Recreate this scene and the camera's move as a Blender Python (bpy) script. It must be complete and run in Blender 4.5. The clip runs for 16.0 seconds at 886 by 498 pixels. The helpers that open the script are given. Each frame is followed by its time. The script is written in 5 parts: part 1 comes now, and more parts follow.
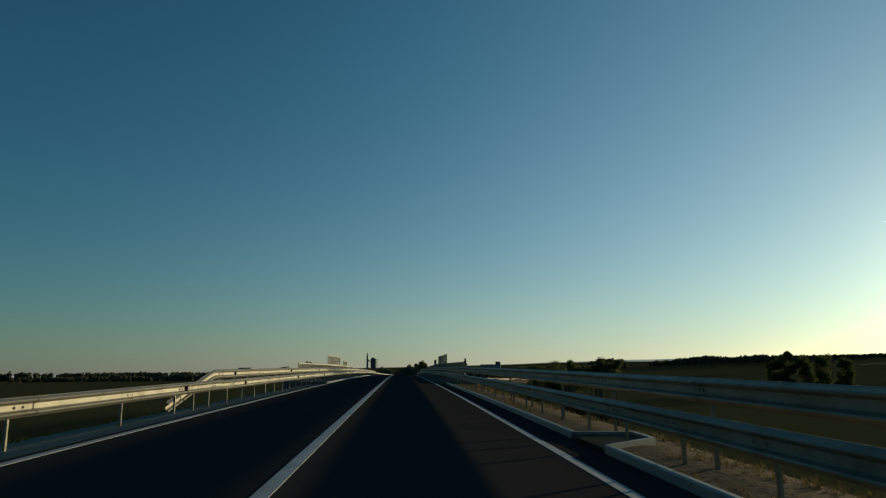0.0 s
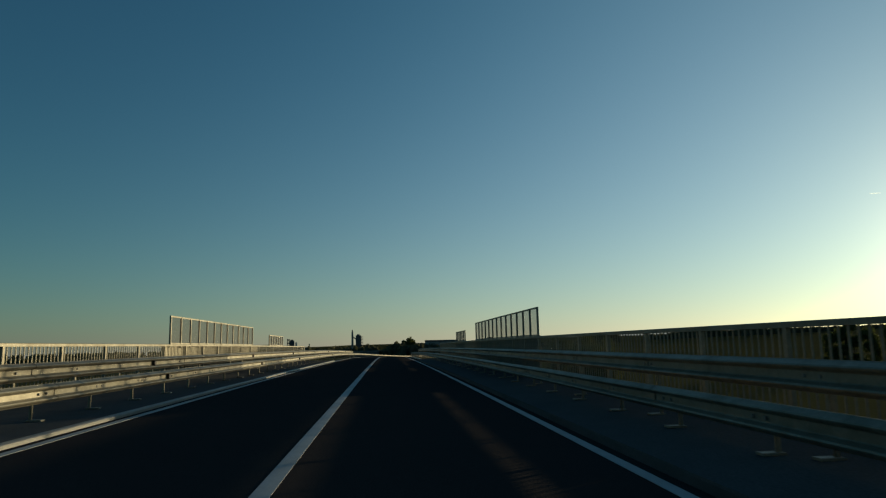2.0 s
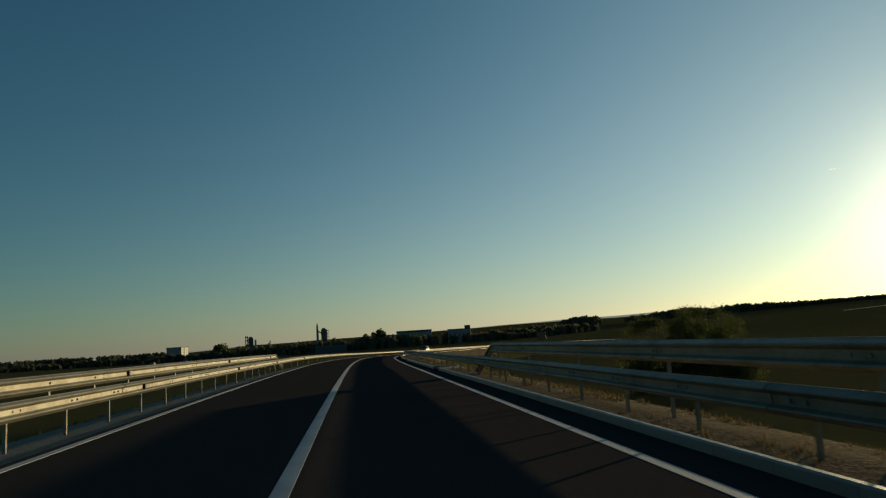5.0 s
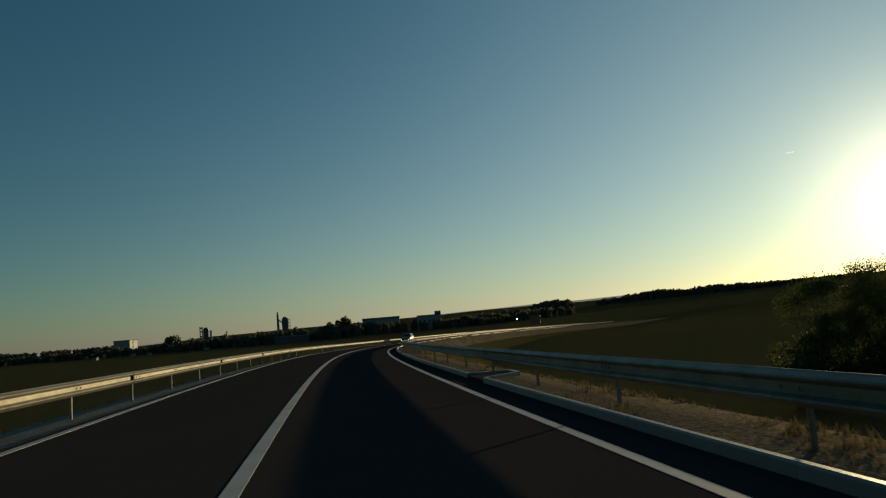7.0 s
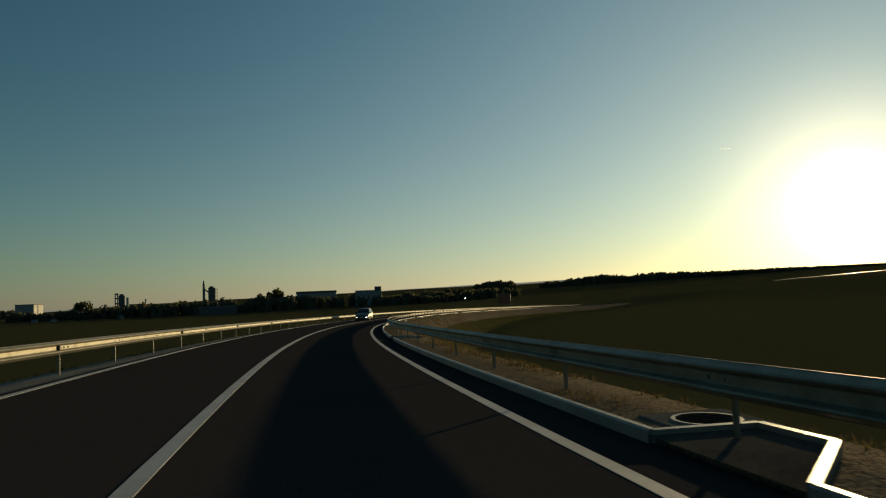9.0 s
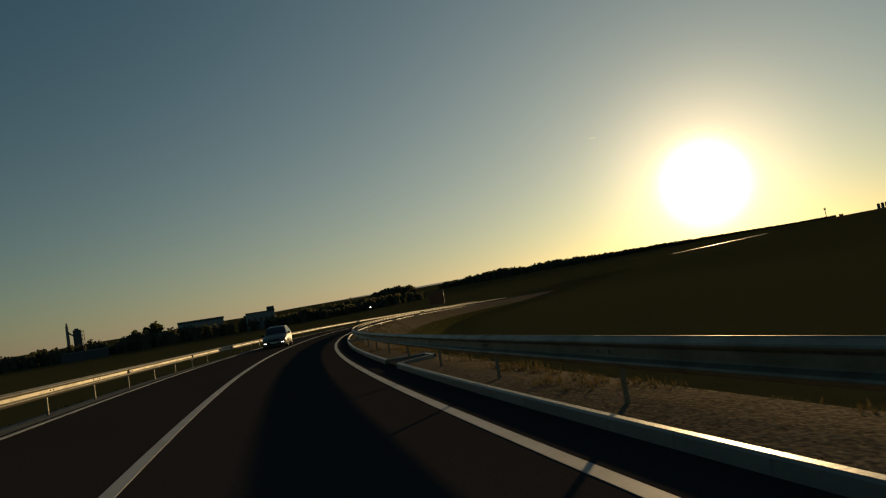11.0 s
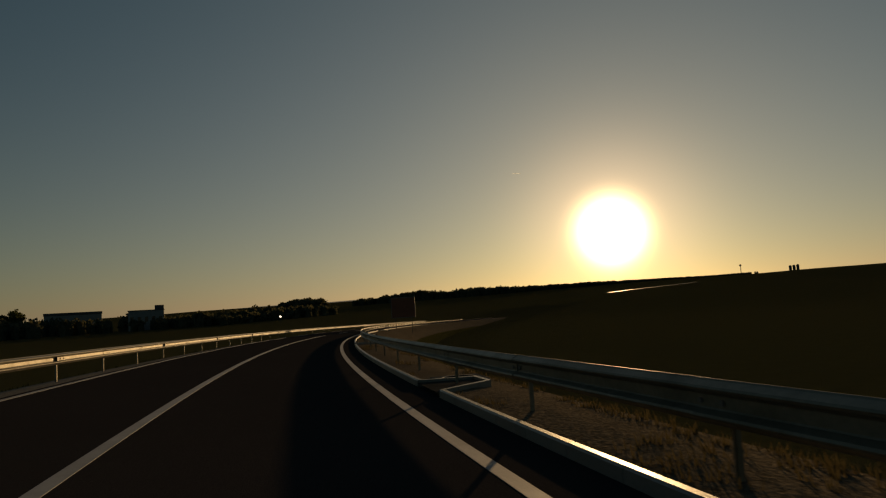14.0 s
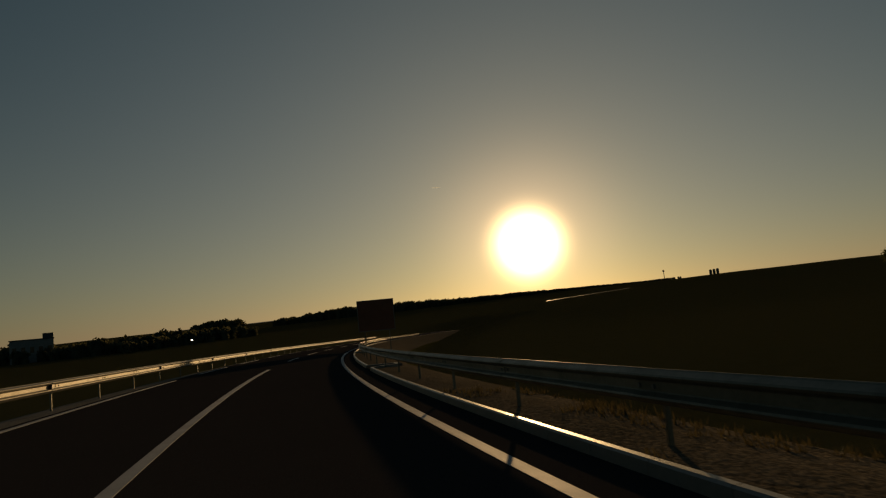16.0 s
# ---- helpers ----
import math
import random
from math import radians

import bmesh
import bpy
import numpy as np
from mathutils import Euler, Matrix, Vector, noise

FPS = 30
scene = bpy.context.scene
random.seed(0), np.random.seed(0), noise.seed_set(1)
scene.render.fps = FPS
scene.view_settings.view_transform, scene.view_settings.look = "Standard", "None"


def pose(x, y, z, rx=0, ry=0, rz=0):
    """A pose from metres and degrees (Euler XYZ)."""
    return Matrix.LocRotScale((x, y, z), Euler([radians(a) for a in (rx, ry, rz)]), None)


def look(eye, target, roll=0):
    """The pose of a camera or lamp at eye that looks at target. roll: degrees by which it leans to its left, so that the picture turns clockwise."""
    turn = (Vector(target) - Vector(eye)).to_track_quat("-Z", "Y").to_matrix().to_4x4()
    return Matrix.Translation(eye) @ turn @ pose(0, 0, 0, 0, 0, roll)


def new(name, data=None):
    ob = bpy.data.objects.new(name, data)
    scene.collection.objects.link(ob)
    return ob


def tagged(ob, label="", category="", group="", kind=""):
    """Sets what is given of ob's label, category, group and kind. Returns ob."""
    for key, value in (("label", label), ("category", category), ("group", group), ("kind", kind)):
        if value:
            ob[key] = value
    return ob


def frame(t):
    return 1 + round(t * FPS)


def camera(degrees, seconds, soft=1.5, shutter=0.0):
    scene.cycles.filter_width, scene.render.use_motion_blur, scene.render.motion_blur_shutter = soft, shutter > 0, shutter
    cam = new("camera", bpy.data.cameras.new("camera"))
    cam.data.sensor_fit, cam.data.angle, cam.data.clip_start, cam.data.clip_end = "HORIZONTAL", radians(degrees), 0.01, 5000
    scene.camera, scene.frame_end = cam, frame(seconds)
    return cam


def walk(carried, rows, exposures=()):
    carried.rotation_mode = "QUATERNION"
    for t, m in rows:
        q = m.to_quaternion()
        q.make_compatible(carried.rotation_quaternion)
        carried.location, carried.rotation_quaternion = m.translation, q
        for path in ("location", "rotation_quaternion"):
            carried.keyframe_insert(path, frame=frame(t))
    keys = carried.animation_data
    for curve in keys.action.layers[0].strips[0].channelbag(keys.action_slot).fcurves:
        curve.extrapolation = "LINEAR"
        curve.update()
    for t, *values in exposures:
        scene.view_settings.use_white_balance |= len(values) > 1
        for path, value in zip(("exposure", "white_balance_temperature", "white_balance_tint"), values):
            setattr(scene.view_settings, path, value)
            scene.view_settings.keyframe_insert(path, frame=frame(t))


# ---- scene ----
# ---- camera ----
cam = camera(66.59, 16.0, soft=1.2, shutter=0.05)
PATH = [
    (0.0, 1.218, -0.079, 1.130, 100.328, 0.516, -7.065),
    (0.5, 1.914, 11.899, 1.308, 97.874, 4.104, -6.904),
    (1.0, 2.639, 23.696, 1.450, 99.713, 2.020, -7.346),
    (1.5, 3.268, 35.320, 1.573, 99.595, 1.613, -8.489),
    (2.0, 3.955, 46.762, 1.672, 98.339, 1.179, -8.203),
    (2.5, 4.538, 58.030, 1.755, 100.501, 0.530, -7.769),
    (3.0, 5.137, 69.118, 1.819, 97.328, 1.555, -9.413),
    (3.5, 5.682, 80.061, 1.869, 97.204, 2.245, -10.416),
    (4.0, 6.292, 90.884, 1.900, 97.436, 2.092, -10.083),
    (4.5, 6.971, 101.584, 1.913, 97.433, 2.521, -10.317),
    (5.0, 7.650, 112.168, 1.906, 97.427, 3.545, -10.871),
    (5.5, 8.337, 122.633, 1.876, 97.420, 4.767, -11.566),
    (6.0, 9.040, 132.980, 1.824, 97.414, 5.790, -12.208),
    (6.5, 9.766, 143.207, 1.750, 97.412, 6.220, -12.613),
    (7.0, 10.644, 153.329, 1.656, 96.136, 4.604, -13.900),
    (7.5, 11.513, 163.382, 1.548, 94.298, 2.396, -16.718),
    (8.0, 12.505, 173.353, 1.425, 93.973, 2.219, -16.839),
    (8.5, 13.649, 183.237, 1.285, 94.437, 1.666, -17.770),
    (9.0, 14.916, 193.034, 1.133, 94.005, 2.264, -19.436),
    (9.5, 16.285, 202.746, 0.970, 92.578, 6.890, -23.540),
    (10.0, 17.926, 212.366, 0.791, 92.771, 7.219, -24.965),
    (10.5, 19.796, 221.914, 0.599, 93.231, 8.003, -26.693),
    (11.0, 21.913, 231.384, 0.405, 93.780, 8.939, -28.521),
    (11.5, 24.277, 240.769, 0.212, 94.240, 9.723, -30.317),
    (12.0, 26.888, 250.062, 0.022, 94.433, 10.051, -31.985),
    (12.5, 29.716, 259.264, -0.166, 95.354, 7.457, -32.633),
    (13.0, 32.836, 268.356, -0.346, 95.808, 5.505, -33.145),
    (13.5, 36.162, 277.372, -0.516, 95.810, 4.809, -34.362),
    (14.0, 39.652, 286.323, -0.671, 94.902, 3.293, -36.498),
    (14.5, 43.357, 295.187, -0.816, 95.829, 4.270, -37.358),
    (15.0, 47.264, 303.966, -0.956, 95.993, 5.385, -39.318),
    (15.5, 51.424, 312.629, -1.101, 95.555, 6.103, -41.815),
    (16.0, 55.807, 321.182, -1.248, 95.738, 5.482, -43.125),
]

EXPOSURES = [(0.0, 0.64, 6050, -5), (2.5, 0.66, 6450, -2), (4.0, 0.7, 6800, -1), (6.5, 0.46, 6850, -3), (9.0, 0.52, 7450, -1), (12.0, -0.2, 9200, 14), (14.0, -0.5, 9900, 18), (16.0, -0.82, 10350, 17)]
walk(cam, [(t, pose(x, y, z, rx, ry, rz)) for t, x, y, z, rx, ry, rz in PATH], EXPOSURES)

# ---- world and sun ----
SUN_AZ, SUN_EL = radians(50.9), radians(5.4)
SUN_DIR = Vector((math.sin(SUN_AZ) * math.cos(SUN_EL), math.cos(SUN_AZ) * math.cos(SUN_EL), math.sin(SUN_EL)))
world = bpy.data.worlds.new("world")
scene.world = world
world.use_nodes = True
wn, wl = world.node_tree.nodes, world.node_tree.links
bg = wn["Background"]
sky = wn.new("ShaderNodeTexSky")
sky.sky_type = "NISHITA"
sky.sun_disc = False
sky.sun_elevation = SUN_EL
sky.sun_rotation = SUN_AZ
sky.altitude = 100
sky.air_density = 1.1
sky.dust_density = 0.35
sky.ozone_density = 3.0
bg.inputs["Strength"].default_value = 0.055

# the bright ring of haze that the low sun lights round itself
tex = wn.new("ShaderNodeTexCoord")
norm = wn.new("ShaderNodeVectorMath")
norm.operation = "NORMALIZE"
wl.new(tex.outputs["Generated"], norm.inputs[0])
dot = wn.new("ShaderNodeVectorMath")
dot.operation = "DOT_PRODUCT"
dot.inputs[1].default_value = SUN_DIR
wl.new(norm.outputs["Vector"], dot.inputs[0])
clamp = wn.new("ShaderNodeMath")
clamp.operation = "MAXIMUM"
clamp.inputs[1].default_value = 0.0
wl.new(dot.outputs["Value"], clamp.inputs[0])
clear = wn.new("ShaderNodeVectorMath")
clear.operation = "MULTIPLY"
clear.inputs[1].default_value = (0.66, 0.98, 1.02)
wl.new(sky.outputs["Color"], clear.inputs[0])
total = clear.outputs["Vector"]
for power, colour in ((2000.0, (430.0, 335.0, 205.0)), (190.0, (11.5, 8.4, 6.2)), (40.0, (1.7, 1.2, 0.8)), (8.0, (1.7, 1.5, 1.4)), (3.0, (0.28, 0.74, 0.92))):
    p = wn.new("ShaderNodeMath")
    p.operation = "POWER"
    p.inputs[1].default_value = power
    wl.new(clamp.outputs["Value"], p.inputs[0])
    sc = wn.new("ShaderNodeVectorMath")
    sc.operation = "SCALE"
    sc.inputs[0].default_value = colour
    wl.new(p.outputs["Value"], sc.inputs["Scale"])
    ad = wn.new("ShaderNodeVectorMath")
    ad.operation = "ADD"
    wl.new(total, ad.inputs[0])
    wl.new(sc.outputs["Vector"], ad.inputs[1])
    total = ad.outputs["Vector"]
# pale haze low over the horizon
sep = wn.new("ShaderNodeSeparateXYZ")
wl.new(norm.outputs["Vector"], sep.inputs["Vector"])
ab = wn.new("ShaderNodeMath")
ab.operation = "ABSOLUTE"
wl.new(sep.outputs["Z"], ab.inputs[0])
one = wn.new("ShaderNodeMath")
one.operation = "SUBTRACT"
one.inputs[0].default_value = 1.0
wl.new(ab.outputs["Value"], one.inputs[1])
hp = wn.new("ShaderNodeMath")
hp.operation = "POWER"
hp.inputs[1].default_value = 12.0
wl.new(one.outputs["Value"], hp.inputs[0])
hs = wn.new("ShaderNodeVectorMath")
hs.operation = "SCALE"
hs.inputs[0].default_value = (0.62, 0.5, 1.02)
wl.new(hp.outputs["Value"], hs.inputs["Scale"])
ha = wn.new("ShaderNodeVectorMath")
ha.operation = "ADD"
wl.new(total, ha.inputs[0])
wl.new(hs.outputs["Vector"], ha.inputs[1])
# the haze is thickest low down on the sun's side
lo_ = wn.new("ShaderNodeMath")
lo_.operation = "POWER"
lo_.inputs[1].default_value = 5.0
wl.new(one.outputs["Value"], lo_.inputs[0])
towards = wn.new("ShaderNodeMath")
towards.operation = "MULTIPLY"
wl.new(lo_.outputs["Value"], towards.inputs[0])
side_ = wn.new("ShaderNodeMath")
side_.operation = "POWER"
side_.inputs[1].default_value = 2.3
wl.new(clamp.outputs["Value"], side_.inputs[0])
wl.new(side_.outputs["Value"], towards.inputs[1])
hz = wn.new("ShaderNodeVectorMath")
hz.operation = "SCALE"
hz.inputs[0].default_value = (4.0, 2.35, 2.2)
wl.new(towards.outputs["Value"], hz.inputs["Scale"])
hb = wn.new("ShaderNodeVectorMath")
hb.operation = "ADD"
wl.new(ha.outputs["Vector"], hb.inputs[0])
wl.new(hz.outputs["Vector"], hb.inputs[1])
wl.new(hb.outputs["Vector"], bg.inputs["Color"])

sun = new("sun", bpy.data.lights.new("sun", "SUN"))
sun.data.energy, sun.data.angle, sun.data.color = 2.7, radians(0.6), (1.0, 0.76, 0.46)
sun.matrix_world = look(SUN_DIR * 100, (0, 0, 0))


# ---- materials ----
def material(name, base, rough=0.8, metal=0.0, grain=40.0, spread=0.12, stain=1.5, stain_to=None, stain_amount=0.35,
             bump=0.2, bump_size=0.01, spec=0.5, island=0.0, coords="Object"):
    m = bpy.data.materials.new(name)
    m.use_nodes = True
    n, l = m.node_tree.nodes, m.node_tree.links
    b = n["Principled BSDF"]
    b.inputs["Metallic"].default_value = metal
    b.inputs["Specular IOR Level"].default_value = spec
    tc = n.new("ShaderNodeTexCoord")
    fine, big = n.new("ShaderNodeTexNoise"), n.new("ShaderNodeTexNoise")
    fine.inputs["Scale"].default_value, fine.inputs["Detail"].default_value = grain, 4
    big.inputs["Scale"].default_value, big.inputs["Detail"].default_value = stain, 6
    big.inputs["Roughness"].default_value = 0.65
    for k in (fine, big):
        l.new(tc.outputs[coords], k.inputs["Vector"])
    r1 = n.new("ShaderNodeValToRGB")
    r1.color_ramp.elements[0].position, r1.color_ramp.elements[1].position = 0.3, 0.7
    lo, hi = [max(0, c * (1 - spread)) for c in base], [min(1, c * (1 + spread)) for c in base]
    r1.color_ramp.elements[0].color, r1.color_ramp.elements[1].color = (*lo, 1), (*hi, 1)
    l.new(fine.outputs["Fac"], r1.inputs["Fac"])
    r2 = n.new("ShaderNodeMapRange")
    r2.inputs["From Min"].default_value, r2.inputs["From Max"].default_value = 0.45, 0.7
    r2.inputs["To Max"].default_value = stain_amount
    l.new(big.outputs["Fac"], r2.inputs["Value"])
    mix = n.new("ShaderNodeMix")
    mix.data_type = "RGBA"
    l.new(r2.outputs["Result"], mix.inputs["Factor"])
    l.new(r1.outputs["Color"], mix.inputs["A"])
    mix.inputs["B"].default_value = (*(stain_to or [c * 0.55 for c in base]), 1)
    out = mix.outputs["Result"]
    if island:
        info = n.new("ShaderNodeObjectInfo")
        hsv = n.new("ShaderNodeHueSaturation")
        mr = n.new("ShaderNodeMapRange")
        mr.inputs["To Min"].default_value, mr.inputs["To Max"].default_value = 1 - island, 1 + island
        l.new(info.outputs["Random"], mr.inputs["Value"])
        l.new(mr.outputs["Result"], hsv.inputs["Value"])
        l.new(out, hsv.inputs["Color"])
        out = hsv.outputs["Color"]
    l.new(out, b.inputs["Base Color"])
    rr = n.new("ShaderNodeMapRange")
    rr.inputs["To Min"].default_value, rr.inputs["To Max"].default_value = max(0.03, rough - 0.12), min(1, rough + 0.12)
    l.new(big.outputs["Fac"], rr.inputs["Value"])
    l.new(rr.outputs["Result"], b.inputs["Roughness"])
    if bump:
        bp = n.new("ShaderNodeBump")
        bp.inputs["Strength"].default_value, bp.inputs["Distance"].default_value = bump, bump_size
        l.new(fine.outputs["Fac"], bp.inputs["Height"])
        l.new(bp.outputs["Normal"], b.inputs["Normal"])
    return m


ASPHALT = material("asphalt", (0.045, 0.040, 0.039), 0.95, grain=90, spread=0.35, stain=0.25, stain_to=(0.036, 0.032, 0.031), bump=0.5, spec=0.0)
PAINT = material("road_paint", (0.42, 0.42, 0.42), 0.7, grain=60, spread=0.08, stain=1.2, stain_to=(0.25, 0.245, 0.235), stain_amount=0.5, bump=0.2, spec=0.15)
STEEL = material("galvanised_steel", (0.22, 0.202, 0.158), 0.55, metal=0.55, grain=25, spread=0.12, stain=2.2, stain_to=(0.125, 0.108, 0.075), stain_amount=0.75, bump=0.05, spec=0.3, island=0.1)
DARKSTEEL = material("weathered_steel", (0.2, 0.19, 0.18), 0.55, metal=0.4, grain=25, spread=0.12, stain=1.5, bump=0.05)
REFLECTOR = material("amber_reflector", (0.045, 0.025, 0.014), 0.45, grain=60, spread=0.2, bump=0.1)
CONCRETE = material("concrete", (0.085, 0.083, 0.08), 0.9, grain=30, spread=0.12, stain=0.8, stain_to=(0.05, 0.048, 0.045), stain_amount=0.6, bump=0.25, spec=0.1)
WALKWAY = material("mastic_walkway", (0.1, 0.1, 0.099), 0.95, grain=40, spread=0.2, stain=0.7, stain_to=(0.065, 0.065, 0.064), bump=0.3, spec=0.0)
CASTIRON = material("cast_iron", (0.03, 0.029, 0.028), 0.8, grain=30, spread=0.25, stain=2, bump=0.4, spec=0.0)
GUTTER = material("stained_gutter_concrete", (0.075, 0.07, 0.062), 0.9, grain=30, spread=0.2, stain=1.4, stain_to=(0.025, 0.024, 0.02), stain_amount=0.7, bump=0.3, spec=0.0)
SLABMAT = material("dusty_slab_concrete", (0.15, 0.142, 0.125), 0.95, grain=30, spread=0.2, stain=2.5, stain_to=(0.085, 0.08, 0.068), stain_amount=0.7, bump=0.4, spec=0.0)
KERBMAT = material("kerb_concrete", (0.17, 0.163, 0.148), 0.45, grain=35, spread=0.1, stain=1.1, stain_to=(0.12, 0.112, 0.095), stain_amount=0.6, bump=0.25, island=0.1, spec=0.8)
VERGE = material("dry_grass_verge", (0.19, 0.155, 0.112), 0.95, grain=9, spread=0.5, stain=0.35, stain_to=(0.13, 0.108, 0.075), stain_amount=0.8, bump=0.5, bump_size=0.03, spec=0.0)
GRAVEL = material("gravel_shoulder", (0.25, 0.225, 0.19), 0.95, grain=22, spread=0.45, stain=0.7, stain_to=(0.15, 0.135, 0.1), stain_amount=0.7, bump=0.8, bump_size=0.03, spec=0.0)
FIELD = material("field", (0.058, 0.063, 0.035), 0.95, grain=0.6, spread=0.35, stain=0.006, stain_to=(0.085, 0.075, 0.042), stain_amount=0.9, bump=0.6, bump_size=0.3, spec=0.0)
# aerial haze over the hills is put in as a pale base and faint glow
HAZE_HILL = material("haze_glow_hill", (0.16, 0.18, 0.17), 1.0, grain=0.02, spread=0.3, stain=0.004, bump=0, spec=0.0)
HAZE_HILL.node_tree.nodes["Principled BSDF"].inputs["Emission Color"].default_value = (1.0, 0.95, 0.85, 1)
HAZE_HILL.node_tree.nodes["Principled BSDF"].inputs["Emission Strength"].default_value = 0.12
SLOPE_GRASS = material("slope_grass", (0.05, 0.058, 0.022), 0.95, grain=7, spread=0.5, stain=0.3, stain_to=(0.085, 0.068, 0.034), stain_amount=0.7, bump=0.8, bump_size=0.08, spec=0.0)
LEAF = material("leaves", (0.04, 0.05, 0.018), 0.7, grain=1.2, spread=0.4, stain=0.3, stain_to=(0.028, 0.04, 0.014), bump=0.0, spec=0.03)
BARK = material("bark", (0.11, 0.085, 0.06), 0.9, grain=14, spread=0.35, bump=0.6, bump_size=0.02)
WALLLIGHT = material("pale_render", (0.55, 0.52, 0.46), 0.85, grain=2, spread=0.06, stain=0.15, stain_to=(0.36, 0.34, 0.3), bump=0.0)
WALLGREY = material("grey_cladding", (0.2, 0.21, 0.21), 0.7, grain=1, spread=0.1, stain=0.1, bump=0.0)
WALLDARK = material("dark_cladding", (0.07, 0.07, 0.075), 0.7, grain=1, spread=0.15, stain=0.1, bump=0.0)
GLASSDARK = material("dark_window", (0.02, 0.022, 0.025), 0.15, grain=3, spread=0.1, bump=0.0)


def lit_through(mat, colour):
    """Adds the light that shines through thin leaves and blades."""
    n, l = mat.node_tree.nodes, mat.node_tree.links
    t, add = n.new("ShaderNodeBsdfTranslucent"), n.new("ShaderNodeAddShader")
    t.inputs["Color"].default_value = (*colour, 1)
    l.new(n["Principled BSDF"].outputs["BSDF"], add.inputs[0])
    l.new(t.outputs["BSDF"], add.inputs[1])
    l.new(add.outputs["Shader"], n["Material Output"].inputs["Surface"])


FARLEAF = material("far_foliage", (0.06, 0.062, 0.045), 0.95, grain=0.25, spread=0.35, stain=0.03, stain_to=(0.045, 0.047, 0.033), bump=0.0, spec=0.0)
lit_through(LEAF, (0.03, 0.034, 0.01))
lit_through(FARLEAF, (0.05, 0.047, 0.024))


def sward(mat, reflect, through_it, share):
    """Mixes in the light that upright blades, turned every way, throw back and let through."""
    n, l = mat.node_tree.nodes, mat.node_tree.links
    tc, tex = n.new("ShaderNodeTexCoord"), n.new("ShaderNodeTexNoise")
    tex.inputs["Scale"].default_value, tex.inputs["Detail"].default_value = 25.0, 2.0
    l.new(tc.outputs["Object"], tex.inputs["Vector"])
    sub, mul, unit = (n.new("ShaderNodeVectorMath") for _ in range(3))
    sub.operation, mul.operation, unit.operation = "SUBTRACT", "MULTIPLY", "NORMALIZE"
    sub.inputs[1].default_value, mul.inputs[1].default_value = (0.5, 0.5, 0.4), (1.0, 1.0, 0.35)
    l.new(tex.outputs["Color"], sub.inputs[0])
    l.new(sub.outputs["Vector"], mul.inputs[0])
    l.new(mul.outputs["Vector"], unit.inputs[0])
    d, t = n.new("ShaderNodeBsdfDiffuse"), n.new("ShaderNodeBsdfTranslucent")
    d.inputs["Color"].default_value, t.inputs["Color"].default_value = (*reflect, 1), (*through_it, 1)
    add, mix = n.new("ShaderNodeAddShader"), n.new("ShaderNodeMixShader")
    for b in (d, t):
        l.new(unit.outputs["Vector"], b.inputs["Normal"])
    l.new(d.outputs["BSDF"], add.inputs[0])
    l.new(t.outputs["BSDF"], add.inputs[1])
    mix.inputs["Fac"].default_value = share
    l.new(n["Principled BSDF"].outputs["BSDF"], mix.inputs[1])
    l.new(add.outputs["Shader"], mix.inputs[2])
    l.new(mix.outputs["Shader"], n["Material Output"].inputs["Surface"])


sward(FIELD, (0.07, 0.074, 0.038), (0.19, 0.17, 0.066), 0.7)
sward(SLOPE_GRASS, (0.1, 0.098, 0.04), (0.15, 0.14, 0.05), 0.8)
sward(VERGE, (0.2, 0.16, 0.112), (0.06, 0.045, 0.028), 0.45)


# ---- the road's line ----
KNOT = np.arange(-20, 721, 40.0)
CURVE = [-0.011, -0.098, -0.023, 0.049, 0.335, 1.478, 2.711, 2.861, 2.810, 2.740, 2.353, 2.005, 1.702, 1.446, 1.232, 1.054, 0.902, 0.765, 0.634]
SLOPE = [1.989, 1.135, 0.578, 0.081, -0.751, -1.392, -1.982, -1.917, -1.467, -1.617, -1.769, -1.804, -1.761, -1.599, -1.342, -1.026, -0.686, -0.340, 0.005]
FALLKNOT = np.arange(-20, 721, 120.0)
FALL = [5.679, 4.458, 3.112, 3.053, 2.695, 2.578, 2.539]
FALL_LEFT = [-0.410, -1.702, 1.880, 2.107, 2.532, 2.481, 2.500]
HEAD0 = 0.06572
GRID = np.arange(-20, 720, 1.0)


def _line():
    k = np.interp(GRID, KNOT, CURVE) / 1000
    hd = HEAD0 + np.concatenate([[0], np.cumsum((k[1:] + k[:-1]) / 2)])
    mid = (hd[1:] + hd[:-1]) / 2
    x, y = np.concatenate([[0], np.cumsum(np.sin(mid))]), np.concatenate([[0], np.cumsum(np.cos(mid))])
    sl = np.interp(GRID, KNOT, SLOPE) / 100
    z = np.concatenate([[0], np.cumsum((sl[1:] + sl[:-1]) / 2)])
    return x - x[20], y - y[20], z - z[20], hd


LX, LY, LZ, LH = _line()


def at(s, o, h=0.0):
    """The place s metres along the road, o metres right of its middle and h above its surface."""
    sc = min(max(s, -20.0), 719.0)
    x, y, z, hd = (float(np.interp(sc, GRID, a)) for a in (LX, LY, LZ, LH))
    oc = min(max(o, -4.3), 4.6)
    e = float(np.interp(sc, FALLKNOT, FALL if oc > 0 else FALL_LEFT)) / 100
    x += math.sin(hd) * (s - sc)
    y += math.cos(hd) * (s - sc)
    return Vector((x + math.cos(hd) * o, y - math.sin(hd) * o, z + h - e * oc))


def heading(s):
    return float(np.interp(s, GRID, LH))


def upright(s, o, h=0.0):
    """A pose on the road: x to its right, y along it, z up."""
    return Matrix.Translation(at(s, o, h)) @ Matrix.Rotation(-heading(s), 4, "Z")


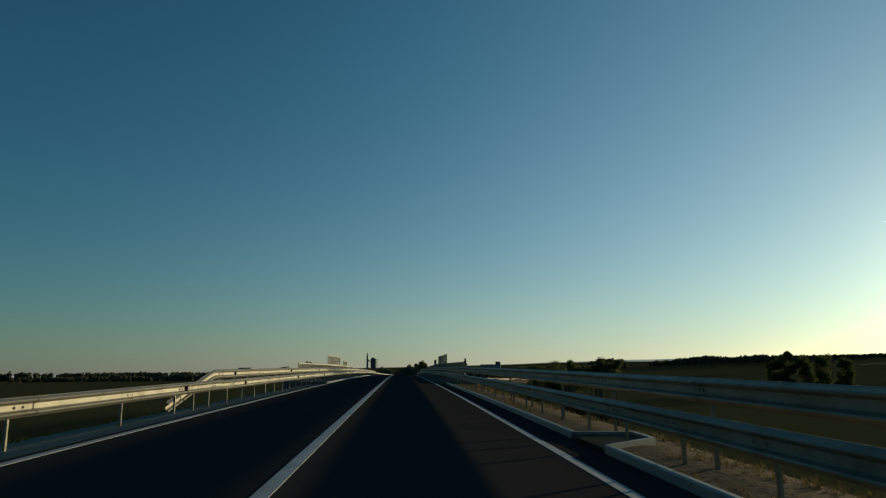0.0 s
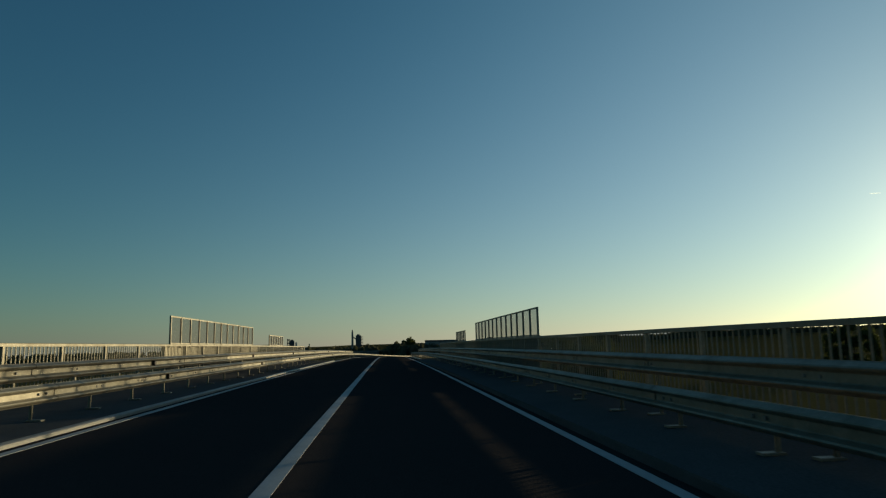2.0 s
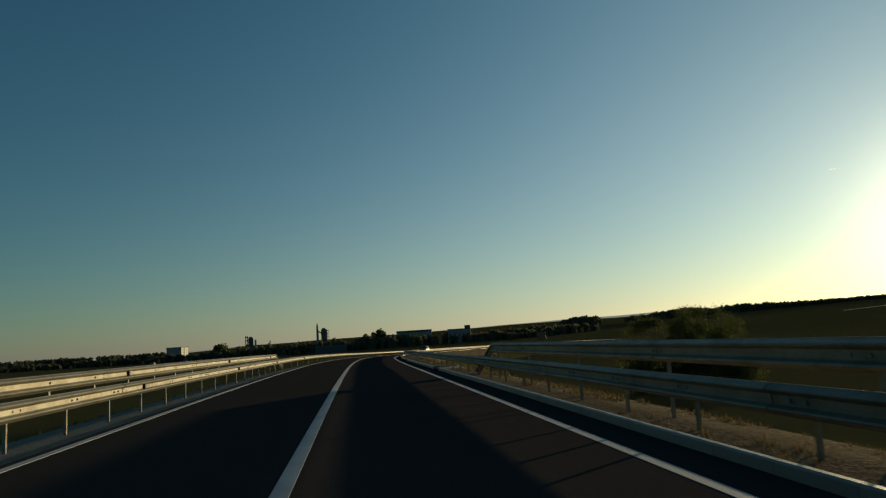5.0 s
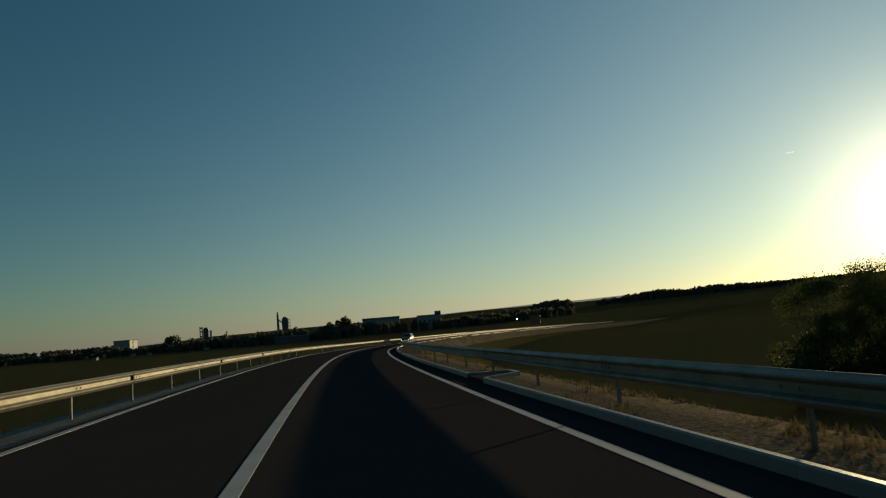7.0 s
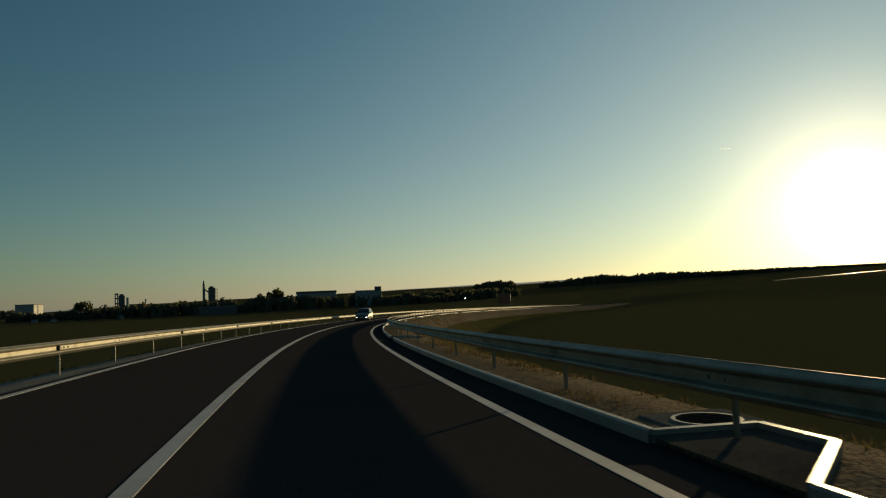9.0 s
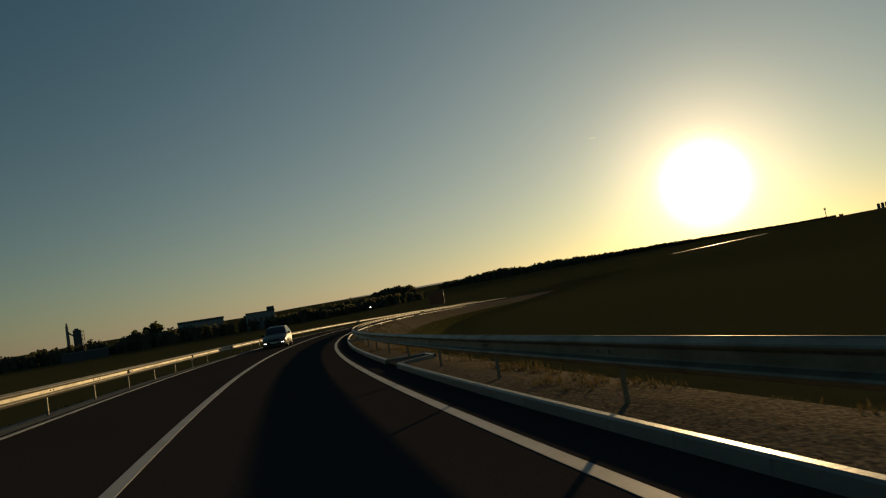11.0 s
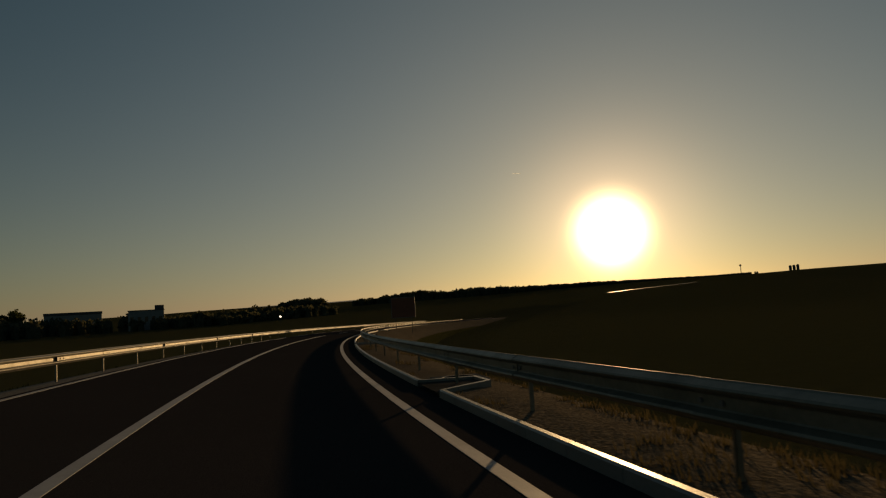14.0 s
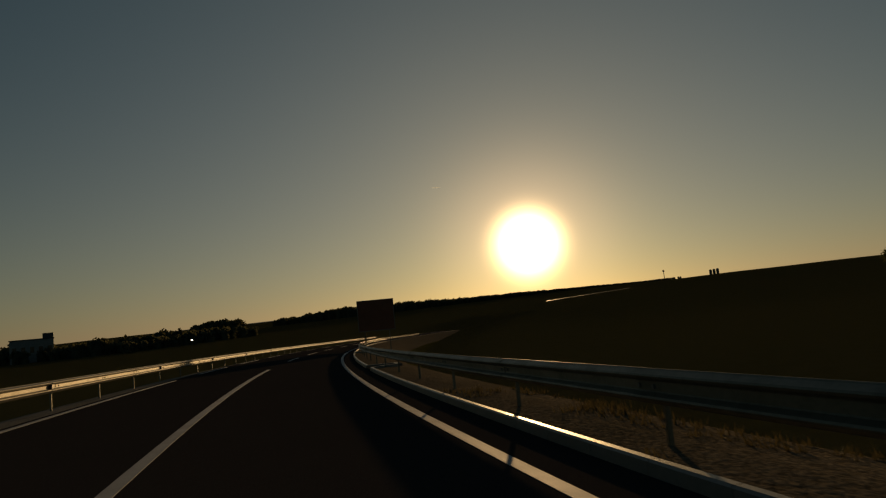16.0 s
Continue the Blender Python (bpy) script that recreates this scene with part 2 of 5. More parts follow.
# ---- mesh helpers ----
def obj(name, bm, mat, parent=None, m=None, smooth=False):
    me = bpy.data.meshes.new(name)
    bmesh.ops.recalc_face_normals(bm, faces=bm.faces)
    bm.to_mesh(me)
    bm.free()
    for mm in (mat if isinstance(mat, (list, tuple)) else [mat]):
        me.materials.append(mm)
    if smooth:
        me.shade_smooth()
    ob = new(name, me)
    if m is not None:
        ob.matrix_world = m
    if parent is not None:
        ob.parent = parent
        ob.matrix_parent_inverse = parent.matrix_basis.inverted()
    return ob


def part(name, bm, mat, parent, label="", smooth=False, m=None):
    ob = obj(name, bm, mat, parent, m, smooth)
    if label:
        tagged(ob, label)
    return ob


def shared(name, mesh, parent, m):
    ob = new(name, mesh)
    ob.matrix_world = m
    ob.parent = parent
    ob.matrix_parent_inverse = parent.matrix_basis.inverted()
    return ob


def empty(name, m, label="", category="", group="", kind=""):
    ob = new(name)
    ob.empty_display_size = 0.2
    ob.matrix_world = m
    return tagged(ob, label, category, group, kind)


def box(bm, lo, hi, bevel=0.0, m=None):
    r = bmesh.ops.create_cube(bm, size=1.0)
    c, d = [(a + b) / 2 for a, b in zip(lo, hi)], [b - a for a, b in zip(lo, hi)]
    for v in r["verts"]:
        v.co = Vector((v.co.x * d[0] + c[0], v.co.y * d[1] + c[1], v.co.z * d[2] + c[2]))
        if m is not None:
            v.co = m @ v.co
    if bevel:
        es = list({e for v in r["verts"] for e in v.link_edges})
        bmesh.ops.bevel(bm, geom=es, offset=bevel, segments=2, affect="EDGES", profile=0.5)


def tube(bm, a, b, r0, r1=None, sides=8):
    a, b = Vector(a), Vector(b)
    r1 = r0 if r1 is None else r1
    q = (b - a).to_track_quat("Z", "Y").to_matrix()
    rings = []
    for p, r in ((a, r0), (b, r1)):
        rings.append([bm.verts.new(p + q @ Vector((r * math.cos(2 * math.pi * i / sides), r * math.sin(2 * math.pi * i / sides), 0))) for i in range(sides)])
    for i in range(sides):
        j = (i + 1) % sides
        bm.faces.new((rings[0][i], rings[0][j], rings[1][j], rings[1][i]))
    bm.faces.new(rings[0][::-1])
    bm.faces.new(rings[1])


def mesh_from(bm, name, mat):
    me = bpy.data.meshes.new(name)
    bmesh.ops.recalc_face_normals(bm, faces=bm.faces)
    bm.to_mesh(me)
    bm.free()
    me.materials.append(mat)
    return me


def sweep(bm, profile, ss, closed=True, caps=True, place=at):
    """Draws a profile of (o, h) pairs along the road at the stations ss."""
    rows = [[bm.verts.new(place(s, o, h)) for o, h in profile] for s in ss]
    n = len(profile)
    for a, b in zip(rows, rows[1:]):
        for i in range(n if closed else n - 1):
            j = (i + 1) % n
            bm.faces.new((a[i], a[j], b[j], b[i]))
    if closed and caps:
        bm.faces.new(rows[0])
        bm.faces.new(rows[-1][::-1])


def stations(a, b, step):
    n = max(1, round((b - a) / step))
    return [a + (b - a) * i / n for i in range(n + 1)]


# ---- ground ----
GROUND = -7.4


def ground_z(x, y):
    u = x * math.sin(radians(70)) + y * math.cos(radians(70))
    k = min(1, max(0, (u - 250) / 1250))
    rise = 33 * k * k * (3 - 2 * k)
    far = math.hypot(x, y)
    lumps = noise.noise(Vector((x, y, 0)) * 0.004) * 1.6 * min(1, far / 500)
    return GROUND + rise + lumps * (1 + rise / 12)


def build_ground():
    def axis(lo, hi, core0, core1):
        v = [float(a) for a in np.arange(core0, core1 + 1, 12.0)]
        d = 12.0
        while v[-1] < hi:
            d *= 1.12
            v.append(v[-1] + d)
        d = 12.0
        while v[0] > lo:
            d *= 1.12
            v.insert(0, v[0] - d)
        return v
    xs, ys = axis(-4600, 4600, -80, 420), axis(-4600, 4600, -120, 640)
    bm = bmesh.new()
    g = [[bm.verts.new((x, y, ground_z(x, y))) for x in xs] for y in ys]
    for a, b in zip(g, g[1:]):
        for i in range(len(xs) - 1):
            bm.faces.new((a[i], a[i + 1], b[i + 1], b[i]))
    tagged(obj("ground", bm, FIELD, smooth=True), "dark green fields with patches of dry grass", "ground", kind="structure")


build_ground()

# ---- road ----
ROAD0, ROAD1 = -40.0, 715.0
BRIDGE0, BRIDGE1 = 46.0, 109.0


def strip(bm, ss, o0, o1, h, n=1):
    rows = [[bm.verts.new(at(s, o0 + (o1 - o0) * i / n, h)) for i in range(n + 1)] for s in ss]
    for a, b in zip(rows, rows[1:]):
        for i in range(n):
            bm.faces.new((a[i], a[i + 1], b[i + 1], b[i]))


bm = bmesh.new()
sweep(bm, [(-3.75, -0.3), (-3.75, 0), (-0.001, 0), (4.25, 0), (4.25, -0.3)], stations(ROAD0, ROAD1, 3.0))
tagged(obj("road", bm, ASPHALT), "dark smooth asphalt of a two-lane road", "road", kind="structure")


def marking(name, o, w, spans, label):
    root = empty(name, Matrix.Identity(4), label, "road marking", kind="structure")
    for a, b in spans:
        bm = bmesh.new()
        sweep(bm, [(o - w / 2, 0.0), (o - w / 2, 0.005), (o + w / 2, 0.005), (o + w / 2, 0.0)], stations(a, b, 2.0))
        part("stripe", bm, PAINT, root)


CENTRE_END = 363.0
dashes = [(CENTRE_END + 12 + 16 * i, CENTRE_END + 16 + 16 * i + 4) for i in range(20)]
marking("centre_line", 0.0, 0.16, [(ROAD0, CENTRE_END)] + dashes, "solid white painted centre line turning into dashes")
marking("edge_line", -3.5, 0.15, [(ROAD0, 359.6)] + [(365.0 + 13 * i, 373.0 + 13 * i) for i in range(26)], "white painted edge line, solid and then broken")
marking("edge_line", 3.5, 0.15, [(ROAD0, ROAD1)], "white painted edge line beside the kerb")


# ---- embankment ----
def embankment(side, s0, s1, label):
    bm = bmesh.new()
    inner = 3.7 if side < 0 else 4.36
    ss = stations(s0, s1, 3.0)
    rows = []
    for s in ss:
        top = at(s, side * 6.2, -0.28 if side < 0 else -0.12)
        row = [at(s, side * inner, -0.3), at(s, side * inner, -0.02 if side < 0 else 0.06), at(s, side * 5.0, -0.13 if side < 0 else 0.05), top]
        out = top.copy()
        for i in range(1, 6):
            o = side * (6.2 + i * 2.6)
            q = at(s, o, 0)
            q.z = max(top.z - i * 2.6 * 0.62 + 0.12 * noise.noise(Vector((s * 0.15, i, side))), ground_z(q.x, q.y) - 0.5)
            row.append(q)
        rows.append([bm.verts.new(p) for p in row])
    for a, b in zip(rows, rows[1:]):
        for i in range(len(a) - 1):
            f = bm.faces.new((a[i], a[i + 1], b[i + 1], b[i]))
            f.material_index = 1 if (side < 0 and i in (1, 2)) else 2 if i > 3 else 0
            f.smooth = i > 1
    tagged(obj("verge", bm, [VERGE, GRAVEL, SLOPE_GRASS]), label, "verge", kind="structure")


for side in (-1, 1):
    for a, b in ((ROAD0, BRIDGE0 + 4), (BRIDGE1 - 3, ROAD1)):
        embankment(side, a, b, "bare brown earth verge with dry grass beside the kerb" if side > 0 else "gravel shoulder and dark grass slope beside the road")

# ---- kerb on the inner side, with drain inlets ----
DRAINS = [11.2, 144.4, 170.4, 198.4, 224.3, 250.2, 276.1, 302.6, 329.3, 355.5, 382.0]
KERB_IN, KERB_W, KERB_H = 4.19, 0.11, 0.125
kerb = empty("kerb", Matrix.Identity(4), "row of pale concrete kerb stones with drain notches", "kerb", kind="structure")


def kerb_stone(bm, a, b):
    p = [(KERB_IN, -0.2), (KERB_IN + 0.02, KERB_H - 0.02), (KERB_IN + 0.04, KERB_H), (KERB_IN + KERB_W, KERB_H), (KERB_IN + KERB_W, -0.2)]
    sweep(bm, p, [a, b])


def kerb_run(a, b, single):
    n = max(1, round((b - a) / 1.0))
    rest = bmesh.new()
    for i in range(n):
        s0, s1 = a + (b - a) * i / n + 0.004, a + (b - a) * (i + 1) / n - 0.004
        if single:
            bm = bmesh.new()
            kerb_stone(bm, s0, s1)
            part("kerb_stone", bm, KERBMAT, kerb)
        else:
            kerb_stone(rest, s0, s1)
    if single:
        rest.free()
    else:
        part("kerb_row", rest, KERBMAT, kerb)


runs, start = [], -30.0
for d in DRAINS:
    runs.append((start, d - 1.0))
    start = d + 1.0
runs.append((start, 480.0))
for a, b in runs:
    for c, d in ((a, min(b, BRIDGE0)), (max(a, BRIDGE1 + 2), b)):
        if d - c > 0.5:
            kerb_run(c, d, 0 < c < 60 or 130 < d < 345)


def drain_inlet(s, gully):
    """A trapezoid notch in the kerb: a concrete apron, three bordering stones and a gully lid behind."""
    root = empty("drain_inlet", upright(s, KERB_IN), "concrete drainage notch set back behind the kerb line", "drain", "drain inlets")
    out = 1.08
    pts = [(-1.0, 0.0), (0.05, out), (1.0, out), (1.0, 0.0)]   # along, outward
    for (y0, x0), (y1, x1) in zip(pts, pts[1:]):
        bm = bmesh.new()
        a, b = at(s + y0, KERB_IN + 0.06 + x0), at(s + y1, KERB_IN + 0.06 + x1)
        dd = (b - a).normalized()
        nn = Vector((dd.y, -dd.x, 0)) * 0.042
        lo, hi = Vector((0, 0, -0.2)), Vector((0, 0, KERB_H))
        vs = [bm.verts.new(p + q) for q in (lo, hi) for p in (a - nn, a + nn, b + nn, b - nn)]
        for f in ((0, 1, 2, 3), (7, 6, 5, 4), (0, 4, 5, 1), (1, 5, 6, 2), (2, 6, 7, 3), (3, 7, 4, 0)):
            bm.faces.new([vs[i] for i in f])
        part("border_stone", bm, KERBMAT, root)
    bm = bmesh.new()
    vs = [bm.verts.new(at(s + y, KERB_IN + x, 0.075)) for y, x in pts]
    bm.faces.new(vs)
    part("apron", bm, GUTTER, root)
    if not gully:
        return
    m = upright(s + 1.55, KERB_IN + 0.95, 0.075)
    bm = bmesh.new()
    box(bm, (-0.5, -0.5, -0.12), (0.5, 0.5, 0.0), 0.015, m)
    part("gully_slab", bm, SLABMAT, root, "square grey concrete slab round the lid")
    bm = bmesh.new()
    bmesh.ops.create_cone(bm, cap_ends=True, segments=28, radius1=0.3, radius2=0.295, depth=0.012, matrix=m @ Matrix.Translation((0, 0, 0.006)))
    for k in range(5):
        w = 0.26 * math.sqrt(1 - (0.2 * (k - 2) / 0.5) ** 2)
        box(bm, (-w, -0.012, 0.012), (w, 0.012, 0.019), 0, m @ Matrix.Translation((0, 0.1 * (k - 2), 0)))
    part("gully_lid", bm, CASTIRON, root, "round dark cast gully lid with ribs")
    bm = bmesh.new()
    ring = []
    for k in range(28):
        a = 2 * math.pi * k / 28
        d = Vector((math.cos(a), math.sin(a), 0))
        ring.append([bm.verts.new(m @ (d * rr + Vector((0, 0, zz)))) for rr, zz in ((0.305, 0.001), (0.31, 0.012), (0.345, 0.012), (0.35, 0.001))])
    for a, b in zip(ring, ring[1:] + ring[:1]):
        for i in range(3):
            bm.faces.new((a[i], a[i + 1], b[i + 1], b[i]))
    part("lid_ring", bm, DARKSTEEL, root, "worn steel ring round the lid")


for s in DRAINS:
    drain_inlet(s, s > 160)

# ---- bridge ----
bridge = empty("bridge", upright(77, 0, -1.0), "concrete road bridge with raised side walkways", "bridge", kind="structure")
ss = stations(BRIDGE0, BRIDGE1, 2.5)
bm = bmesh.new()
sweep(bm, [(-6.6, -0.35), (6.3, -0.35), (6.3, -0.75), (4.6, -1.5), (-4.6, -1.5), (-6.6, -0.75)], ss)
part("deck", bm, CONCRETE, bridge, "pale concrete deck")
for o0, o1 in ((-6.55, -3.82), (3.74, 6.25)):
    bm = bmesh.new()
    sweep(bm, [(o0, -0.35), (o0, 0.13), (-4.75, 0.085), (o1, 0.066), (o1, -0.35)] if o0 < 0 else [(o0, -0.35), (o0, 0.12), (4.6, 0.205), (o1, 0.305), (o1, -0.35)], ss)
    part("walkway", bm, WALKWAY, bridge, "grey concrete raised walkway")
    bm = bmesh.new()
    if o0 < 0:
        kerb_profile = [(-3.83, 0.0), (-3.83, 0.07), (-3.74, 0.066), (-3.72, 0.05), (-3.72, 0.0)]
    else:
        kerb_profile = [(3.736, 0.0), (3.74, 0.09), (3.76, 0.105), (3.87, 0.12), (3.87, 0.0)]
    sweep(bm, kerb_profile, ss)
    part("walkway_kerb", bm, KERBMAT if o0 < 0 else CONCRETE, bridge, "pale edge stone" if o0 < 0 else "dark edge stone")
for s in (BRIDGE0 + 1.5, BRIDGE1 - 1.5):
    bm = bmesh.new()
    m = upright(s, 0, 0)
    box(bm, (-6.1, -0.8, -9.5), (5.9, 0.8, -1.2), 0.03, m)
    part("abutment", bm, CONCRETE, bridge, "concrete abutment wall")


# ---- steel barriers ----
def wbeam(sign):
    """Cross-section of a two-ridged beam 310 mm high; sign: the side towards which it bulges."""
    front = [(0.0, 0.0), (0.01, 0.012), (0.07, 0.044), (0.08, 0.06), (0.07, 0.078), (0.014, 0.104), (0.006, 0.115), (0.006, 0.195),
             (0.014, 0.206), (0.07, 0.232), (0.08, 0.25), (0.07, 0.266), (0.01, 0.298), (0.0, 0.31)]
    back = [(x - 0.006, z) for x, z in reversed(front)]
    return [(sign * x, z) for x, z in front + back]


def channel_post(bm, hgt, m, sign, w=0.034, d=0.05, t=0.006):
    web = (d / 2 - t, d / 2) if sign > 0 else (-d / 2, -d / 2 + t)
    box(bm, (web[0], -w / 2, -0.5), (web[1], w / 2, hgt), 0, m)
    box(bm, (-d / 2, -w / 2, -0.5), (d / 2, -w / 2 + t, hgt), 0, m)
    box(bm, (-d / 2, w / 2 - t, -0.5), (d / 2, w / 2, hgt), 0, m)


def barrier(name, o, top, s0, s1, spacing, label, sign, drops=(False, False), baseplates=None, near=(0, 0), foot=0.085, ramps=(3.4, 3.4), material_=None, reflectors=False, posts=None, joint=(0, 1, 0.4), brackets=False):
    """A steel barrier: beams of about 4 m lapped at their ends, posts, spacers and bolts. o: the beam's back."""
    mat = material_ or STEEL
    root = empty(name, upright((s0 + s1) / 2, o), label, "guardrail")
    n = max(1, round((s1 - s0) / 4.0))
    cuts = [s0 + (s1 - s0) * i / n for i in range(n + 1)]
    if posts:
        cuts = [s0] + [p + joint[2] for p in posts[joint[0]::joint[1]] if s0 + 0.8 < p + joint[2] < s1 - 0.8] + [s1]
    prof = wbeam(sign)
    for i, (a, b) in enumerate(zip(cuts, cuts[1:])):
        bm = bmesh.new()
        lap = 0.32
        k = len(prof) // 2
        thick = 0.012 if i % 2 else 0.0
        sweep(bm, [(o + x + sign * thick, top - 0.31 + z) for x, z in prof], [a, a + (b - a) / 2, b + lap * 0.5])
        ob = part("beam", bm, mat, root)
    for end, s in ((0, s0), (1, s1)):
        if drops[end]:
            bm = bmesh.new()
            dirn = -1 if end == 0 else 1
            rows = []
            for u in (0, 0.12, 0.88, 1.0):
                uu = u
                drop = 0 if u == 0 else (u - 0.04) * (top + 0.02 - 0.18)
                rows.append([bm.verts.new(at(s + dirn * uu * ramps[end], o + x, top - 0.31 + z - drop)) for x, z in prof])
            for ra, rb in zip(rows, rows[1:]):
                for q in range(len(prof)):
                    bm.faces.new((ra[q], ra[(q + 1) % len(prof)], rb[(q + 1) % len(prof)], rb[q]))
            part("end_ramp", bm, mat, root, "beam end bent down to the ground")
    ps = posts or (stations(s0, s1, spacing)[:-1] + ([s1] if drops[1] else []))
    bmp = bmesh.new()
    channel_post(bmp, top - 0.03, Matrix.Identity(4), sign)
    pmesh = mesh_from(bmp, "post", mat)
    bms = bmesh.new()
    box(bms, (-0.06, -0.05, -0.09), (0.06, 0.05, 0.09), 0.01)
    smesh = mesh_from(bms, "spacer", mat)
    bmb = bmesh.new()
    tube(bmb, (0, 0, 0), (0.02 * sign, 0, 0), 0.022, sides=6)
    bmesh_ = mesh_from(bmb, "bolts", DARKSTEEL)
    bmq = bmesh.new()
    box(bmq, (-0.05, -0.07, 0.0), (0.2, 0.07, 0.03), 0.005) if sign > 0 else box(bmq, (-0.2, -0.07, 0.0), (0.05, 0.07, 0.03), 0.005)
    qmesh = mesh_from(bmq, "base_plate", mat)
    if brackets:
        bmk = bmesh.new()
        box(bmk, (0.0, -0.03, -0.42), (0.03, 0.03, 0.1), 0.004)
        box(bmk, (0.0, -0.03, -0.42), (0.2, 0.03, -0.37), 0.004)
        kmesh = mesh_from(bmk, "bracket", mat)
        for s in ps:
            shared("bracket", kmesh, root, upright(s, o - 0.03, top - 0.12))
            shared("bolt", bmesh_, root, upright(s, o + sign * 0.012, top - 0.155))
    for s in ([] if brackets else ps):
        po = o - sign * 0.15
        shared("post", pmesh, root, upright(s, po, 0))
        shared("spacer", smesh, root, upright(s, o - sign * 0.06, top - 0.155))
        shared("bolt", bmesh_, root, upright(s - 0.12, o + sign * 0.012, top - 0.155))
        shared("bolt", bmesh_, root, upright(s + 0.12, o + sign * 0.012, top - 0.155))
        if BRIDGE0 < s < BRIDGE1:
            shared("base_plate", qmesh, root, upright(s, po, foot))
    if reflectors:
        bmr = bmesh.new()
        box(bmr, (-0.004, -0.06, -0.06), (0.06, 0.06, 0.06), 0.01)
        rmesh = mesh_from(bmr, "reflector", REFLECTOR)
        every = max(1, round(12.0 / spacing))
        for s in (reflectors if isinstance(reflectors, list) else [p + joint[2] for p in ps[joint[0]::every]]):
            shared("reflector", rmesh, root, upright(s, o + 0.02, top - 0.155))
    return root


BEND_POSTS = [1.49 + 4.195 * k for k in range(39, 118)]
CLOSE_POSTS = [-0.21 + 2.175 * k for k in range(10, 75)]
LEAD_POSTS = [15.0 - 4.2 * k for k in range(12, -1, -1)] + [18.4, 20.0]
barrier("guardrail", -4.57, 0.69, -38.0, 22.5, 4.0, "galvanised steel crash barrier on slim posts", 1, reflectors=True, posts=LEAD_POSTS, joint=(1, 1, 0.4))
barrier("guardrail", -4.57, 0.675, 22.5, 163.0, 2.0, "galvanised steel crash barrier with closely set posts", 1, reflectors=[25.7, 38.7, 51.7, 64.8, 77.8, 90.9, 103.9, 117.0, 130.0, 143.1, 156.1], posts=CLOSE_POSTS, joint=(1, 2, 0.4))
barrier("guardrail", -4.57, 0.695, 163.0, 494.0, 4.0, "galvanised steel crash barrier along the outside of the bend", 1, reflectors=True, posts=BEND_POSTS, joint=(2, 1, -0.5))
barrier("guardrail", -5.0, 1.01, 23.2, 158.8, 4.0, "raised second steel crash barrier behind the first", 1, drops=(True, True), ramps=(4.6, 3.6), posts=CLOSE_POSTS[1:63], joint=(0, 2, 0.5), brackets=True, reflectors=[25.9, 38.9, 51.9, 65.0, 78.0, 91.1, 104.1, 117.2, 130.2, 143.3, 156.3])
barrier("guardrail", 4.68, 0.74, -37.0, 151.0, 2.0, "shaded steel crash barrier behind the kerb", -1, foot=0.215, posts=[98.2 + 2.235 * k for k in range(-60, 23)], joint=(1, 2, 0.4))
barrier("guardrail", 4.68, 0.76, 151.0, 503.0, 4.0, "shaded steel crash barrier along the inside of the bend", -1)
barrier("guardrail", 4.98, 1.155, -36.0, 134.0, 4.0, "raised second steel crash barrier on the walkway side", -1, drops=(False, True), foot=0.23)


# ---- bridge railings with screens ----
def railing(o, top, s0, s1, label, step=2.2, short=0.0):
    """Posts, a foot rail, flat bars and a deep handrail whose ends bend down; short: a narrow first bay."""
    root = empty("bridge_railing", upright((s0 + s1) / 2, o), label, "railing")
    n = round((s1 - s0 - short) / step)
    cuts = ([s0] if short else []) + [s0 + short + (s1 - s0 - short) * i / n for i in range(n + 1)]
    bm = bmesh.new()
    for s, way in ((s0, -1), (s1, 1)):
        for k in range(4):
            a, b = (math.pi / 8 * (k + q) for q in (0, 1))
            tube(bm, at(s + way * (0.1 * math.sin(a) - 0.02), o, top - 0.12 + 0.1 * math.cos(a)), at(s + way * (0.1 * math.sin(b) - 0.02), o, top - 0.12 + 0.1 * math.cos(b)), 0.034, sides=8)
        tube(bm, at(s + way * 0.08, o, top - 0.12), at(s + way * 0.08, o, 0.1), 0.034, sides=8)
    sweep(bm, [(o - 0.04, top - 0.07), (o - 0.04, top - 0.01), (o - 0.032, top), (o + 0.032, top), (o + 0.04, top - 0.01), (o + 0.04, top - 0.07)], stations(s0, s1, 2.2))
    part("handrail", bm, STEEL, root)
    bm = bmesh.new()
    sweep(bm, [(o - 0.02, 0.22), (o - 0.02, 0.25), (o + 0.02, 0.25), (o + 0.02, 0.22)], stations(s0, s1, 2.2))
    part("cross_rail", bm, STEEL, root)
    bp = bmesh.new()
    box(bp, (-0.03, -0.04, 0.08), (0.03, 0.04, top - 0.03), 0.004)
    pm = mesh_from(bp, "post", STEEL)
    bb = bmesh.new()
    box(bb, (-0.009, -0.01, 0.25), (0.009, 0.01, top - 0.066))
    bmsh = mesh_from(bb, "baluster", STEEL)
    for a, b in zip(cuts, cuts[1:]):
        shared("post", pm, root, upright(a, o, 0))
        bars = round((b - a) / 0.156)
        for i in range(1, bars):
            shared("baluster", bmsh, root, upright(a + (b - a) * i / bars, o, 0))
    shared("post", pm, root, upright(s1, o, 0))
    return root


